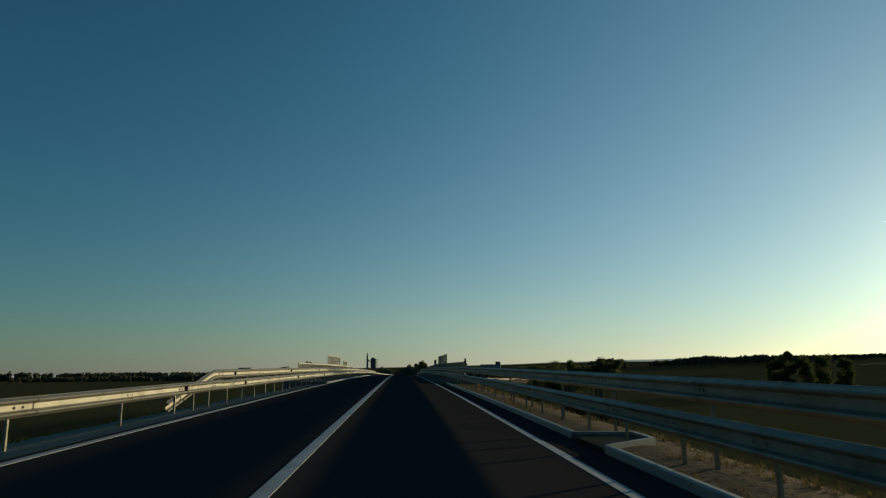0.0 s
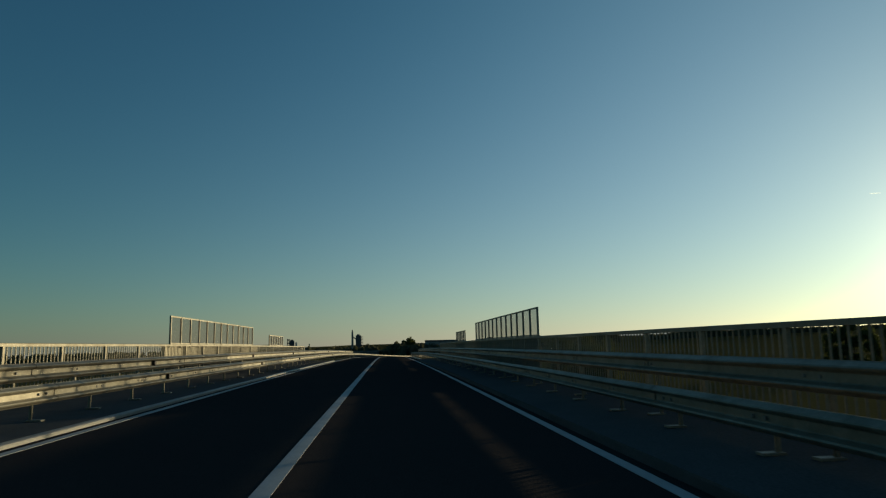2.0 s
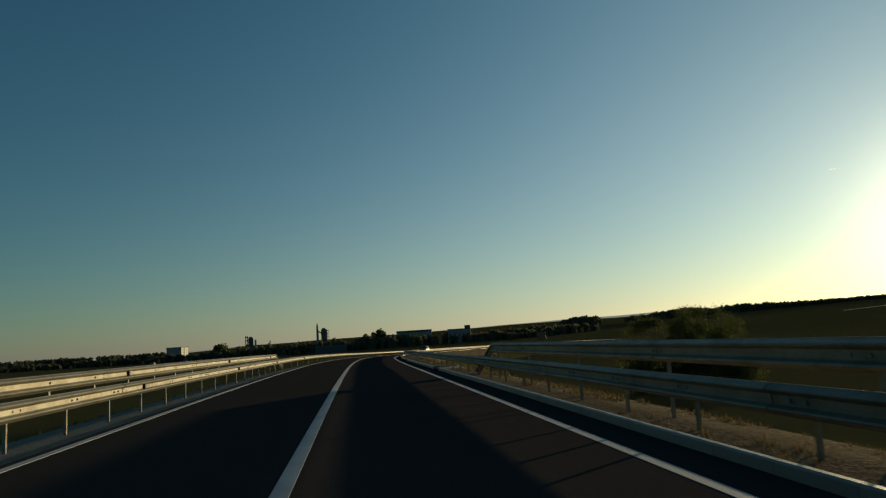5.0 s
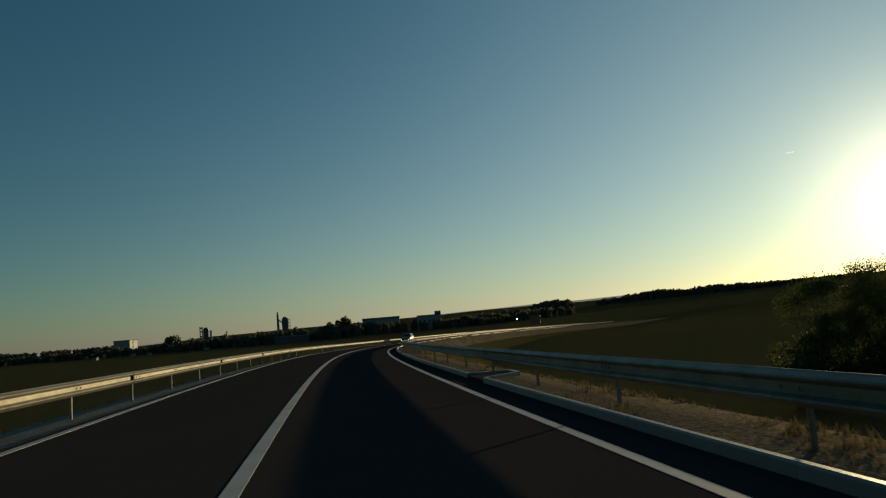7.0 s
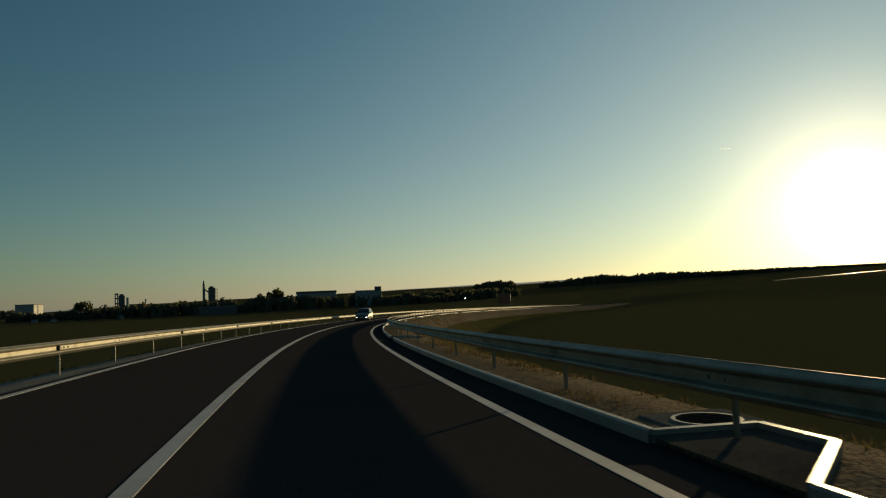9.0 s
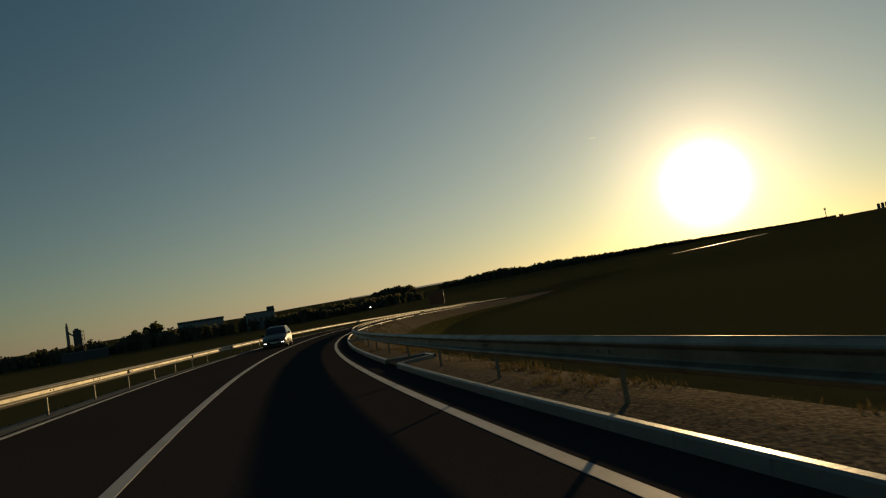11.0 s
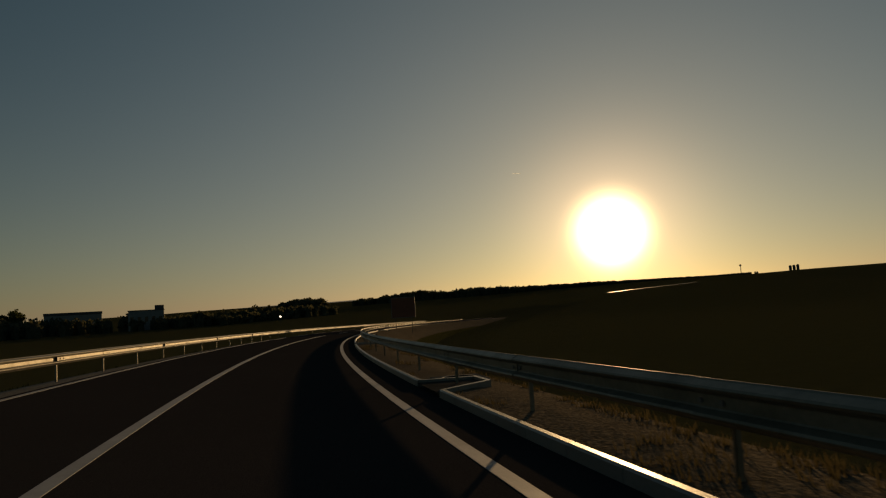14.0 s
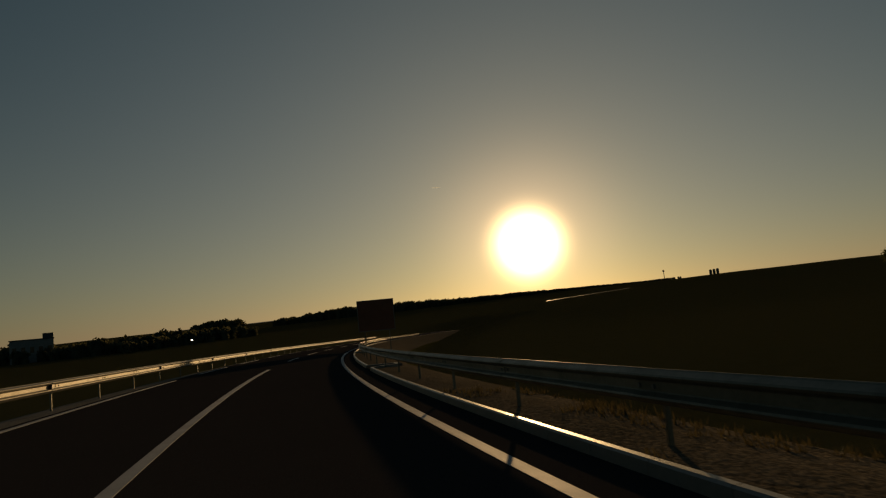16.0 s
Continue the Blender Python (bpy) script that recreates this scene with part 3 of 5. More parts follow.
SCREEN = bpy.data.materials.new("wire_screen")
SCREEN.use_nodes = True
n_, l_ = SCREEN.node_tree.nodes, SCREEN.node_tree.links
tc_ = n_.new("ShaderNodeTexCoord")
wv = n_.new("ShaderNodeTexWave")
wv.bands_direction = "Z"
wv.inputs["Scale"].default_value = 16.0
l_.new(tc_.outputs["Object"], wv.inputs["Vector"])
tr = n_.new("ShaderNodeBsdfTransparent")
mixs = n_.new("ShaderNodeMixShader")
mr_ = n_.new("ShaderNodeMapRange")
mr_.inputs["To Min"].default_value, mr_.inputs["To Max"].default_value = 0.22, 0.45
l_.new(wv.outputs["Fac"], mr_.inputs["Value"])
l_.new(mr_.outputs["Result"], mixs.inputs["Fac"])
l_.new(tr.outputs["BSDF"], mixs.inputs[1])
pb = n_["Principled BSDF"]
pb.inputs["Base Color"].default_value = (0.14, 0.135, 0.125, 1)
pb.inputs["Roughness"].default_value = 0.8
pb.inputs["Specular IOR Level"].default_value = 0.03
l_.new(pb.outputs["BSDF"], mixs.inputs[2])
l_.new(mixs.outputs["Shader"], n_["Material Output"].inputs["Surface"])


def screen(o, s0, s1, base, top, n, label):
    root = empty("railing_screen", upright((s0 + s1) / 2, o, base), label, "screen", "screens on the bridge railings")
    cuts = [s0 + (s1 - s0) * i / n for i in range(n + 1)]
    for i, s in enumerate(cuts):
        bm = bmesh.new()
        box(bm, (-0.03, -0.035, base - 0.1), (0.03, 0.035, top), 0.004, upright(s, o))
        box(bm, (-0.05, -0.09, base), (0.05, 0.09, base + 0.03), 0.004, upright(s, o))
        part("post", bm, STEEL, root)
    for hh, nm in ((base + 0.03, "bottom_rail"), (top - 0.03, "top_rail")):
        bm = bmesh.new()
        sweep(bm, [(o - 0.02, hh - 0.02), (o - 0.02, hh + 0.03), (o + 0.02, hh + 0.03), (o + 0.02, hh - 0.02)], cuts)
        part(nm, bm, STEEL, root)
    for a, b in zip(cuts, cuts[1:]):
        bm = bmesh.new()
        sweep(bm, [(o - 0.006, base + 0.05), (o - 0.006, top - 0.05), (o + 0.006, top - 0.05), (o + 0.006, base + 0.05)], [a + 0.04, b - 0.04])
        part("panel", bm, SCREEN, root)


def end_plate(s0, s1, o, base, top, lettered):
    """A sheet sign on two brackets at the railing's end: a rim, a cross bar and rows of dark bars for its writing."""
    root = empty("railing_plate", upright((s0 + s1) / 2, o, base), "flat grey steel plate above the railing's end", "plate", "plates at the railing ends")
    bm = bmesh.new()
    sweep(bm, [(o - 0.008, base), (o - 0.008, top), (o + 0.008, top), (o + 0.008, base)], [s0, s1])
    part("sheet", bm, DARKSTEEL, root)
    bm = bmesh.new()
    mid = base + (top - base) * 0.45
    for h0, h1 in ((base - 0.015, base + 0.015), (top - 0.015, top + 0.015), (mid - 0.012, mid + 0.012)):
        sweep(bm, [(o - 0.018, h0), (o - 0.018, h1), (o + 0.012, h1), (o + 0.012, h0)], [s0 - 0.012, s1 + 0.012])
    for s in (s0, s1):
        box(bm, (-0.016, -0.013, base), (0.01, 0.013, top), 0.002, upright(s, o))
    part("rim", bm, CASTIRON, root, "dark folded rim")
    if lettered:
        for a, b in ((0.12, 0.3), (0.36, 0.46), (0.54, 0.88)):
            bm = bmesh.new()
            u0, u1 = s1 + (s0 - s1) * a, s1 + (s0 - s1) * b
            sweep(bm, [(o - 0.014, base + 0.03), (o - 0.014, mid - 0.025), (o - 0.007, mid - 0.025), (o - 0.007, base + 0.03)], [u0, u1])
            part("writing_bar", bm, CASTIRON, root)
    for s in (s0 + 0.12, s1 - 0.12):
        bm = bmesh.new()
        box(bm, (-0.025, -0.025, 0.2), (0.025, 0.025, top - 0.03), 0.004, upright(s, o + 0.04))
        part("bracket", bm, STEEL, root)


def infill(o, s0, s1, top, n, mat):
    """Closed sheets between the railing's posts, under the screens."""
    root = empty("railing_sheet", upright((s0 + s1) / 2, o, 0.3), "closed grey sheets fixed behind the railing bars", "sheet", "sheets on the bridge railing")
    cuts = [s0 + (s1 - s0) * i / n for i in range(n + 1)]
    for a, b in zip(cuts, cuts[1:]):
        bm = bmesh.new()
        sweep(bm, [(o - 0.01, 0.3), (o - 0.01, top), (o + 0.004, top), (o + 0.004, 0.3)], [a + 0.01, b - 0.01])
        part("sheet", bm, mat, root)


# unseen strip added behind the bars to block low sun from the right walkway
kick = empty("sun_block_strip", upright(78, 5.78, 0.2), "unseen low steel strip added to keep the sun off the walkway", "kick plate")
for k in range(26):
    bm = bmesh.new()
    a = 49.2 + 57.8 * k / 26
    sweep(bm, [(5.78, 0.2), (5.78, 0.52), (5.792, 0.52), (5.792, 0.2)], [a + 0.01, a + 57.8 / 26 - 0.01])
    part("strip", bm, DARKSTEEL, kick)
infill(5.82, 68.05, 83.0, 1.51, 7, DARKSTEEL)
infill(5.82, 88.3, 93.5, 1.51, 3, DARKSTEEL)
infill(-6.3, 69.74, 86.12, 1.33, 7, STEEL)
railing(-6.25, 1.375, 50.3, 107.5, "galvanised bridge railing with upright bars", 2.34, 0.72)
railing(5.75, 1.545, 49.4, 107.5, "galvanised bridge railing seen against the evening sky", 2.2, 0.88)
screen(-6.25, 70.4, 84.4, 1.36, 2.33, 12, "grey mesh screen in a bright steel frame on the railing")
screen(-6.25, 89.7, 95.1, 1.36, 2.02, 6, "low grey mesh screen on the bridge railing")
screen(5.75, 68.05, 83.0, 1.54, 2.465, 13, "backlit mesh screen in a dark frame on the railing")
screen(5.75, 88.15, 93.35, 1.54, 2.195, 6, "low backlit mesh screen on the bridge railing")
end_plate(48.5, 49.25, 5.75, 1.42, 1.75, True)
end_plate(107.65, 108.3, 5.75, 1.2, 1.6, False)

# ---- far buildings ----
# pale enough to carry the warehouse gable's sunlight; the chimney stack shares it
WALLTAN = material("tan_cladding", (0.72, 0.69, 0.6), 0.85, grain=2, spread=0.1, stain=0.15, stain_to=(0.38, 0.36, 0.3), bump=0.0, spec=0.1)

def far_pose(x, y):
    """A pose on the ground that faces the road's bridge."""
    return Matrix.Translation((x, y, ground_z(x, y))) @ Matrix.Rotation(math.atan2(-x + 10, y - 180) , 4, "Z")


def silo_tower():
    root = empty("plant_tower", far_pose(14.6, 1001), "dark industrial tower with a slim stack beside it", "tower")
    m = far_pose(14.6, 1001)
    bm = bmesh.new()
    tube(bm, m @ Vector((0, 0, -1)), m @ Vector((0, 0, 33)), 1.7, 1.3, 12)
    tube(bm, m @ Vector((0, 0, 33)), m @ Vector((0, 0, 36)), 1.0, 0.7, 12)
    part("stack", bm, WALLGREY, root)
    bm = bmesh.new()
    box(bm, (4.6, -4, -1), (12.0, 4, 28), 0.2, m)
    box(bm, (6, -3, 28), (10, 3, 29.5), 0.2, m)
    part("tower_block", bm, WALLDARK, root)
    bm = bmesh.new()
    for z in range(2, 27, 4):
        box(bm, (12.0, -2, z), (14.4, 2, z + 0.4), 0, m)
    for x in (12.6, 14.3):
        tube(bm, m @ Vector((x, -2, -1)), m @ Vector((x, -2, 27)), 0.25, sides=6)
    part("stair_frame", bm, WALLDARK, root)
    bm = bmesh.new()
    tube(bm, m @ Vector((1, 0, 26)), m @ Vector((6, 0, 22)), 0.7, sides=8)
    part("duct", bm, WALLGREY, root)


silo_tower()


def second_tower():
    m = far_pose(-66, 935)
    root = empty("silo", m, "grey grain silo block with a thin pale pipe", "silo")
    bm = bmesh.new()
    box(bm, (0.6, -3, -1), (6.2, 3, 21.5), 0.3, m)
    box(bm, (1.4, -2, 21.5), (5.2, 2, 23.0), 0.3, m)
    part("silo_block", bm, WALLDARK, root)
    bm = bmesh.new()
    for z in (3, 8, 13, 18, 22):
        box(bm, (-2.6, -1.6, z), (0.5, 1.6, z + 1.3), 0.1, m)
    for x in (-2.4, -0.2):
        tube(bm, m @ Vector((x, 0, -1)), m @ Vector((x, 0, 24)), 0.5, sides=6)
    part("elevator_frame", bm, WALLDARK, root)
    bm = bmesh.new()
    tube(bm, m @ Vector((8.6, 0, -1)), m @ Vector((8.6, 0, 19.5)), 1.1, sides=10)
    part("pipe", bm, WALLLIGHT, root, "pale pipe")


second_tower()


def box_building(name, x, y, w, d, top, wall, label, turn=0.0, windows=0, roof_block=None, band=None, roof=None):
    m = far_pose(x, y) @ Matrix.Rotation(radians(turn), 4, "Z")
    root = empty(name, m, label, "building")
    h = top - ground_z(x, y)
    bm = bmesh.new()
    box(bm, (0, 0, -2), (w, d, h), 0.15, m)
    part("wall", bm, wall, root)
    bm = bmesh.new()
    box(bm, (-0.4, -0.4, h), (w + 0.4, d + 0.4, h + (band or 0.6)), 0.1, m)
    part("roof", bm, roof or WALLDARK, root)
    for i in range(windows):
        bm = bmesh.new()
        x0 = w * (i + 0.3) / windows
        box(bm, (x0, -0.05, h * 0.45), (x0 + w / windows * 0.45, 0.1, h * 0.7), 0, m)
        part("window", bm, GLASSDARK, root)
    if roof_block:
        bm = bmesh.new()
        box(bm, (roof_block[0], 1, h), (roof_block[1], d - 1, h + roof_block[2]), 0.1, m)
        part("roof_block", bm, WALLDARK, root, "dark rooftop block")
    return root


hall = box_building("warehouse", -161, 962, 18.5, 16, 8.7, WALLGREY, "grey block-shaped warehouse with a gable coloured as if sunlit", turn=-32)
hall_h = 8.7 - ground_z(-161, 962)
hm = far_pose(-161, 962) @ Matrix.Rotation(radians(-32), 4, "Z")
# gable sheets far paler than the grey walls: sunlight put into the colour
for y0, y1 in ((0.2, 5.4), (7.6, 15.8)):
    bm = bmesh.new()
    box(bm, (18.5, y0, 0), (18.62, y1, hall_h - 0.3), 0.02, hm)
    part("sun_tone_panel", bm, WALLTAN, hall, "gable cladding with sunlight put into its pale colour")
bm = bmesh.new()
box(bm, (18.5, 5.5, 0), (18.56, 7.5, hall_h - 1.0), 0.01, hm)
part("door", bm, WALLDARK, hall, "tall dark sliding door")
box_building("low_hall", -56.5, 945, 13.5, 12, 5.0, WALLDARK, "low dark hall beside the silo")
box_building("long_shed", 10.0, 833, 33, 10, -0.6, WALLDARK, "long low dark shed with a pale roof edge", band=0.5, roof=WALLGREY)


def thin_stack():
    m = far_pose(-41, 940)
    root = empty("chimney_stack", m, "thin brick chimney stack lit from the side", "chimney")
    bm = bmesh.new()
    tube(bm, m @ Vector((0, 0, -1)), m @ Vector((0, 0, 16.5)), 1.0, 0.7, 10)
    part("shaft", bm, WALLTAN, root)
    bm = bmesh.new()
    tube(bm, m @ Vector((0, 0, 16.5)), m @ Vector((0, 0, 17.3)), 0.9, 0.9, 10)
    part("collar", bm, WALLDARK, root)


thin_stack()


def garden_shed(x, y, turn):
    m = far_pose(x, y) @ Matrix.Rotation(radians(turn), 4, "Z")
    root = empty("garden_shed", m, "small grey rendered shed with a dark pitched roof", "shed", "sheds of the village")
    bm = bmesh.new()
    box(bm, (-1.9, -1.5, -0.5), (1.9, 1.5, 1.9), 0.05, m)
    part("wall", bm, WALLGREY, root)
    bm = bmesh.new()
    vs = [bm.verts.new(m @ Vector(v)) for v in ((-2.1, -1.7, 1.9), (2.1, -1.7, 1.9), (2.1, 1.7, 1.9), (-2.1, 1.7, 1.9), (-2.1, 0, 2.7), (2.1, 0, 2.7))]
    for f in ((0, 1, 5, 4), (2, 3, 4, 5), (0, 4, 3), (1, 2, 5), (3, 2, 1, 0)):
        bm.faces.new([vs[i] for i in f])
    part("roof", bm, WALLDARK, root, "dark pitched roof")
    for q in (-0.9, 0.6):
        bm = bmesh.new()
        box(bm, (q - 0.3, -1.53, 0.7), (q + 0.3, -1.46, 1.4), 0, m)
        part("window", bm, GLASSDARK, root)


for x, y, turn in ((-141, 800, -40), (-102, 825, -50), (-118, 836, -35), (-55, 860, -45)):
    garden_shed(x, y, turn)
box_building("factory_hall", 103, 889, 40, 26, 9.6, WALLGREY, "long low factory hall with a dark roof edge", windows=6, band=2.0)
box_building("office_block", 148, 815, 24, 14, 9.0, WALLGREY, "pale office block with a dark rooftop box", windows=5, roof_block=(18, 24, 3.8))


# ---- trees ----
def leaf_crown(rng, centre, radius, n, size, bm, squash=0.85):
    """Many small leaf clumps spread through lumpy lobes."""
    lobes = []
    for i in range(9):
        a, b = rng.uniform(0, 2 * math.pi), rng.uniform(-0.5, 1)
        lobes.append((centre + Vector((math.cos(a), math.sin(a), 0)) * radius * rng.uniform(0.25, 0.75) + Vector((0, 0, b * radius * 0.55)), radius * rng.uniform(0.28, 0.5)))
    for i in range(n):
        c, r = lobes[rng.randrange(len(lobes))]
        d = Vector((rng.gauss(0, 1), rng.gauss(0, 1), rng.gauss(0, 1) * squash)).normalized() * r * rng.uniform(0.55, 1.12)
        p = c + d
        q = Euler((rng.uniform(0, 6.3), rng.uniform(0, 6.3), rng.uniform(0, 6.3))).to_matrix()
        s = size * rng.uniform(0.6, 1.4)
        v = [bm.verts.new(p + q @ Vector(t) * s) for t in ((-0.5, -0.1, 0), (0.1, -0.42, 0.1), (0.6, 0.05, 0), (0.05, 0.45, 0.12))]
        bm.faces.new(v)


def tree(seed, x, y, height, radius, leaves, leaf, label, sparse=False, group="trees by the road", low=0.45):
    rng = random.Random(seed)
    base = Vector((x, y, ground_z(x, y) - 0.2))
    root = empty("tree", Matrix.Translation(base), label, "tree", group)
    bm = bmesh.new()
    split = height * low
    pts = [base + Vector((rng.uniform(-0.1, 0.1) * k, rng.uniform(-0.1, 0.1) * k, split * k / 3)) for k in range(4)]
    r = height * 0.022
    for k in range(3):
        tube(bm, pts[k], pts[k + 1], r * (1 - 0.2 * k), r * (0.8 - 0.2 * k), 7)
    ends = []
    for k in range(9):
        a = rng.uniform(0, 6.3)
        e = pts[3] + Vector((math.cos(a) * radius * rng.uniform(0.3, 0.85), math.sin(a) * radius * rng.uniform(0.3, 0.85), (height - split) * rng.uniform(0.25, 0.95)))
        st = pts[2].lerp(pts[3], rng.random())
        mid = st.lerp(e, 0.5) + Vector((rng.uniform(-.2, .2), rng.uniform(-.2, .2), 0.3))
        tube(bm, st, mid, r * 0.35, r * 0.22, 5)
        tube(bm, mid, e, r * 0.22, r * 0.06, 5)
        for j in range(3):
            f = e + Vector((rng.uniform(-1, 1), rng.uniform(-1, 1), rng.uniform(-0.2, 1))) * radius * 0.3
            tube(bm, mid.lerp(e, 0.6), f, r * 0.1, r * 0.03, 4)
            ends.append(f)
        ends.append(e)
    part("trunk", bm, BARK, root)
    bm = bmesh.new()
    if sparse:
        for e in ends:
            for i in range(leaves // len(ends)):
                p = e + Vector((rng.gauss(0, 1), rng.gauss(0, 1), rng.gauss(0, 0.7))) * radius * 0.17
                q = Euler((rng.uniform(0, 6.3), rng.uniform(0, 6.3), rng.uniform(0, 6.3))).to_matrix()
                s = leaf * rng.uniform(0.6, 1.4)
                bm.faces.new([bm.verts.new(p + q @ Vector(t) * s) for t in ((-0.5, -0.1, 0), (0.1, -0.42, 0.1), (0.6, 0.05, 0), (0.05, 0.45, 0.12))])
    else:
        leaf_crown(rng, base + Vector((0, 0, height - radius * 0.75)), radius, leaves, leaf, bm)
        if low < 0.3:
            leaf_crown(rng, base + Vector((0, 0, (height - radius) * 0.62)), radius * 1.05, leaves, leaf, bm, squash=1.2)
            leaf_crown(rng, base + Vector((0, 0, (height - radius) * 0.2)), radius, leaves, leaf, bm, squash=1.2)
    part("crown", bm, LEAF, root)


# bushes and trees just right of the bridge
for i, (x, y, z, r) in enumerate(((20.3, 59.8, 2.1, 0.8), (23.2, 61.5, 2.1, 0.6), (23.8, 61.6, 2.35, 0.8), (25.2, 62.2, 2.2, 0.85))):
    tree(10 + i, x, y, z - ground_z(x, y), r, 2600, 0.09, "slender young tree whose top shows above the bridge", sparse=True, low=0.8)
for i, (x, y, z, r) in enumerate(((20.4, 60.6, 1.45, 1.3), (22.0, 61.6, 1.6, 1.5), (23.8, 62.6, 1.65, 1.5), (25.4, 63.4, 1.55, 1.3))):
    tree(20 + i, x, y, z - ground_z(x, y), r, 5200, 0.11, "dense dark bush growing beside the bridge", group="bushes beside the bridge", low=0.2)
for i, (x, y, z, r) in enumerate(((162, 250, 4.2, 3.2), (166, 248, 5.9, 3.6), (168, 247.5, 7.6, 2.2), (171, 244, 5.4, 3.8), (175, 239, 6.3, 3.6), (179, 233, 5.6, 3.8))):
    tree(30 + i, x, y, z - ground_z(x, y), r, 1800, 0.45, "broad bushy tree in a row across the field", group="trees across the field", low=0.2)
for i, (az, d, top, r) in enumerate(((42.6, 62, 1.6, 2.0), (44.2, 68, 1.85, 2.3), (46.0, 66, 1.95, 2.1), (47.6, 64, 1.9, 2.4), (49.5, 70, 2.2, 2.6), (51.5, 66, 2.0, 2.2))):
    x, y = 10.7 + d * math.sin(radians(az)), 153.3 + d * math.cos(radians(az))
    h = 1.7 + top - 0.3 - ground_z(x, y)
    tree(50 + i, x, y, h, r + 0.8, 9000, 0.11, "bushy young tree beside the embankment", sparse=True, low=0.2)


def shrub(seed, x, y, height, radius, label):
    rng = random.Random(seed)
    base = Vector((x, y, ground_z(x, y) - 0.1))
    root = empty("shrub", Matrix.Translation(base), label, "shrub", "shrubs by the embankment")
    bm = bmesh.new()
    for k in range(7):
        a = rng.uniform(0, 6.3)
        e = base + Vector((math.cos(a) * radius * 0.6, math.sin(a) * radius * 0.6, height * rng.uniform(0.5, 0.9)))
        tube(bm, base + Vector((rng.uniform(-.2, .2), rng.uniform(-.2, .2), -0.2)), e, 0.06, 0.02, 5)
    part("trunk", bm, BARK, root)
    bm = bmesh.new()
    leaf_crown(rng, base + Vector((0, 0, height * 0.55)), radius, 3200, 0.2, bm, squash=1.0)
    leaf_crown(rng, base + Vector((0, 0, height * 0.25)), radius * 0.9, 1400, 0.2, bm, squash=1.0)
    part("foliage", bm, LEAF, root)


for i, (az, d) in enumerate(((41.5, 61), (43.4, 64), (45.3, 63), (47.2, 66), (49.0, 63), (51.0, 67), (53.5, 64))):
    shrub(110 + i, 10.6 + d * math.sin(radians(az)), 153.3 + d * math.cos(radians(az)), 5.2 + 1.1 * math.sin(i * 2.1), 3.2, "dense dark shrub at the foot of the embankment")
tree(70, 83, 901, 21, 9, 1500, 1.6, "tall round tree beside the factory hall", group="trees of the town")
tree(71, -96, 925, 16, 9, 1200, 1.5, "round tree beside the warehouse", group="trees of the town")


def wood(name, seed, pts, depth, height, n, size, label, mat=FARLEAF, profile=(1, 1), uneven=0.22):
    """A far belt of trees along a line: many crowns of leaf clumps, on short trunks."""
    rng = random.Random(seed)
    V, F = [], []
    path = [Vector((x, y, 0)) for x, y in pts]
    lens = [(b - a).length for a, b in zip(path, path[1:])]
    total = sum(lens)
    for i in range(n):
        d = rng.uniform(0, total)
        marks = np.concatenate([[0], np.cumsum(lens)]) / total if len(profile) == len(path) else np.linspace(0, 1, len(profile))
        tall = float(np.interp(d / total, marks, profile))
        k = 0
        while d > lens[k]:
            d -= lens[k]
            k += 1
        p = path[k].lerp(path[k + 1], d / lens[k])
        side = (path[k + 1] - path[k]).normalized()
        p = p + Vector((-side.y, side.x, 0)) * rng.uniform(0, depth)
        z0 = ground_z(p.x, p.y)
        h = max(2.5, tall * height * (0.8 + 0.2 * rng.random()) * (0.93 + uneven * noise.noise(Vector((p.x, p.y, seed)) * (0.012 if uneven < 0.3 else 0.05))))
        r = h * rng.uniform(0.28, 0.42)
        c = Vector((p.x, p.y, z0 + h - r * 0.8))
        for j in range(42):
            dd = Vector((rng.gauss(0, 1), rng.gauss(0, 1), rng.gauss(0, 0.9))).normalized()
            q = c + Vector((dd.x * r, dd.y * r, dd.z * r * 0.9)) * rng.uniform(0.6, 1.0)
            if rng.random() < 0.45:
                q.z = z0 + rng.uniform(0, h * 0.5)
            e = Euler((rng.uniform(0, 6.3), rng.uniform(0, 6.3), rng.uniform(0, 6.3))).to_matrix()
            s = size * rng.uniform(0.7, 1.5)
            b = len(V)
            V.extend(q + e @ Vector(t) * s for t in ((-0.7, -0.3, 0), (0.1, -0.7, 0.2), (0.8, 0.1, 0), (0.0, 0.7, 0.2)))
            F.append((b, b + 1, b + 2, b + 3))
        b = len(V)
        w = r * 0.75
        V.extend((c + Vector((w * math.cos(a), w * math.sin(a), -0.3 * r)) for a in (0, 1.05, 2.1, 3.14, 4.2, 5.25)))
        V.extend((Vector((p.x + w * math.cos(a), p.y + w * math.sin(a), z0 - 1)) for a in (0, 1.05, 2.1, 3.14, 4.2, 5.25)))
        V.append(c + Vector((0, 0, r * 0.75)))
        for a in range(6):
            F.append((b + a, b + (a + 1) % 6, b + 6 + (a + 1) % 6, b + 6 + a))
            F.append((b + a, b + (a + 1) % 6, b + 12))
    me = bpy.data.meshes.new(name)
    me.from_pydata([tuple(v) for v in V], [], F)
    me.materials.append(mat)
    tagged(new(name, me), label, "trees", kind="stuff")


def ray_point(az, dist, x0=20, y0=220):
    return x0 + dist * math.sin(radians(az)), y0 + dist * math.cos(radians(az))


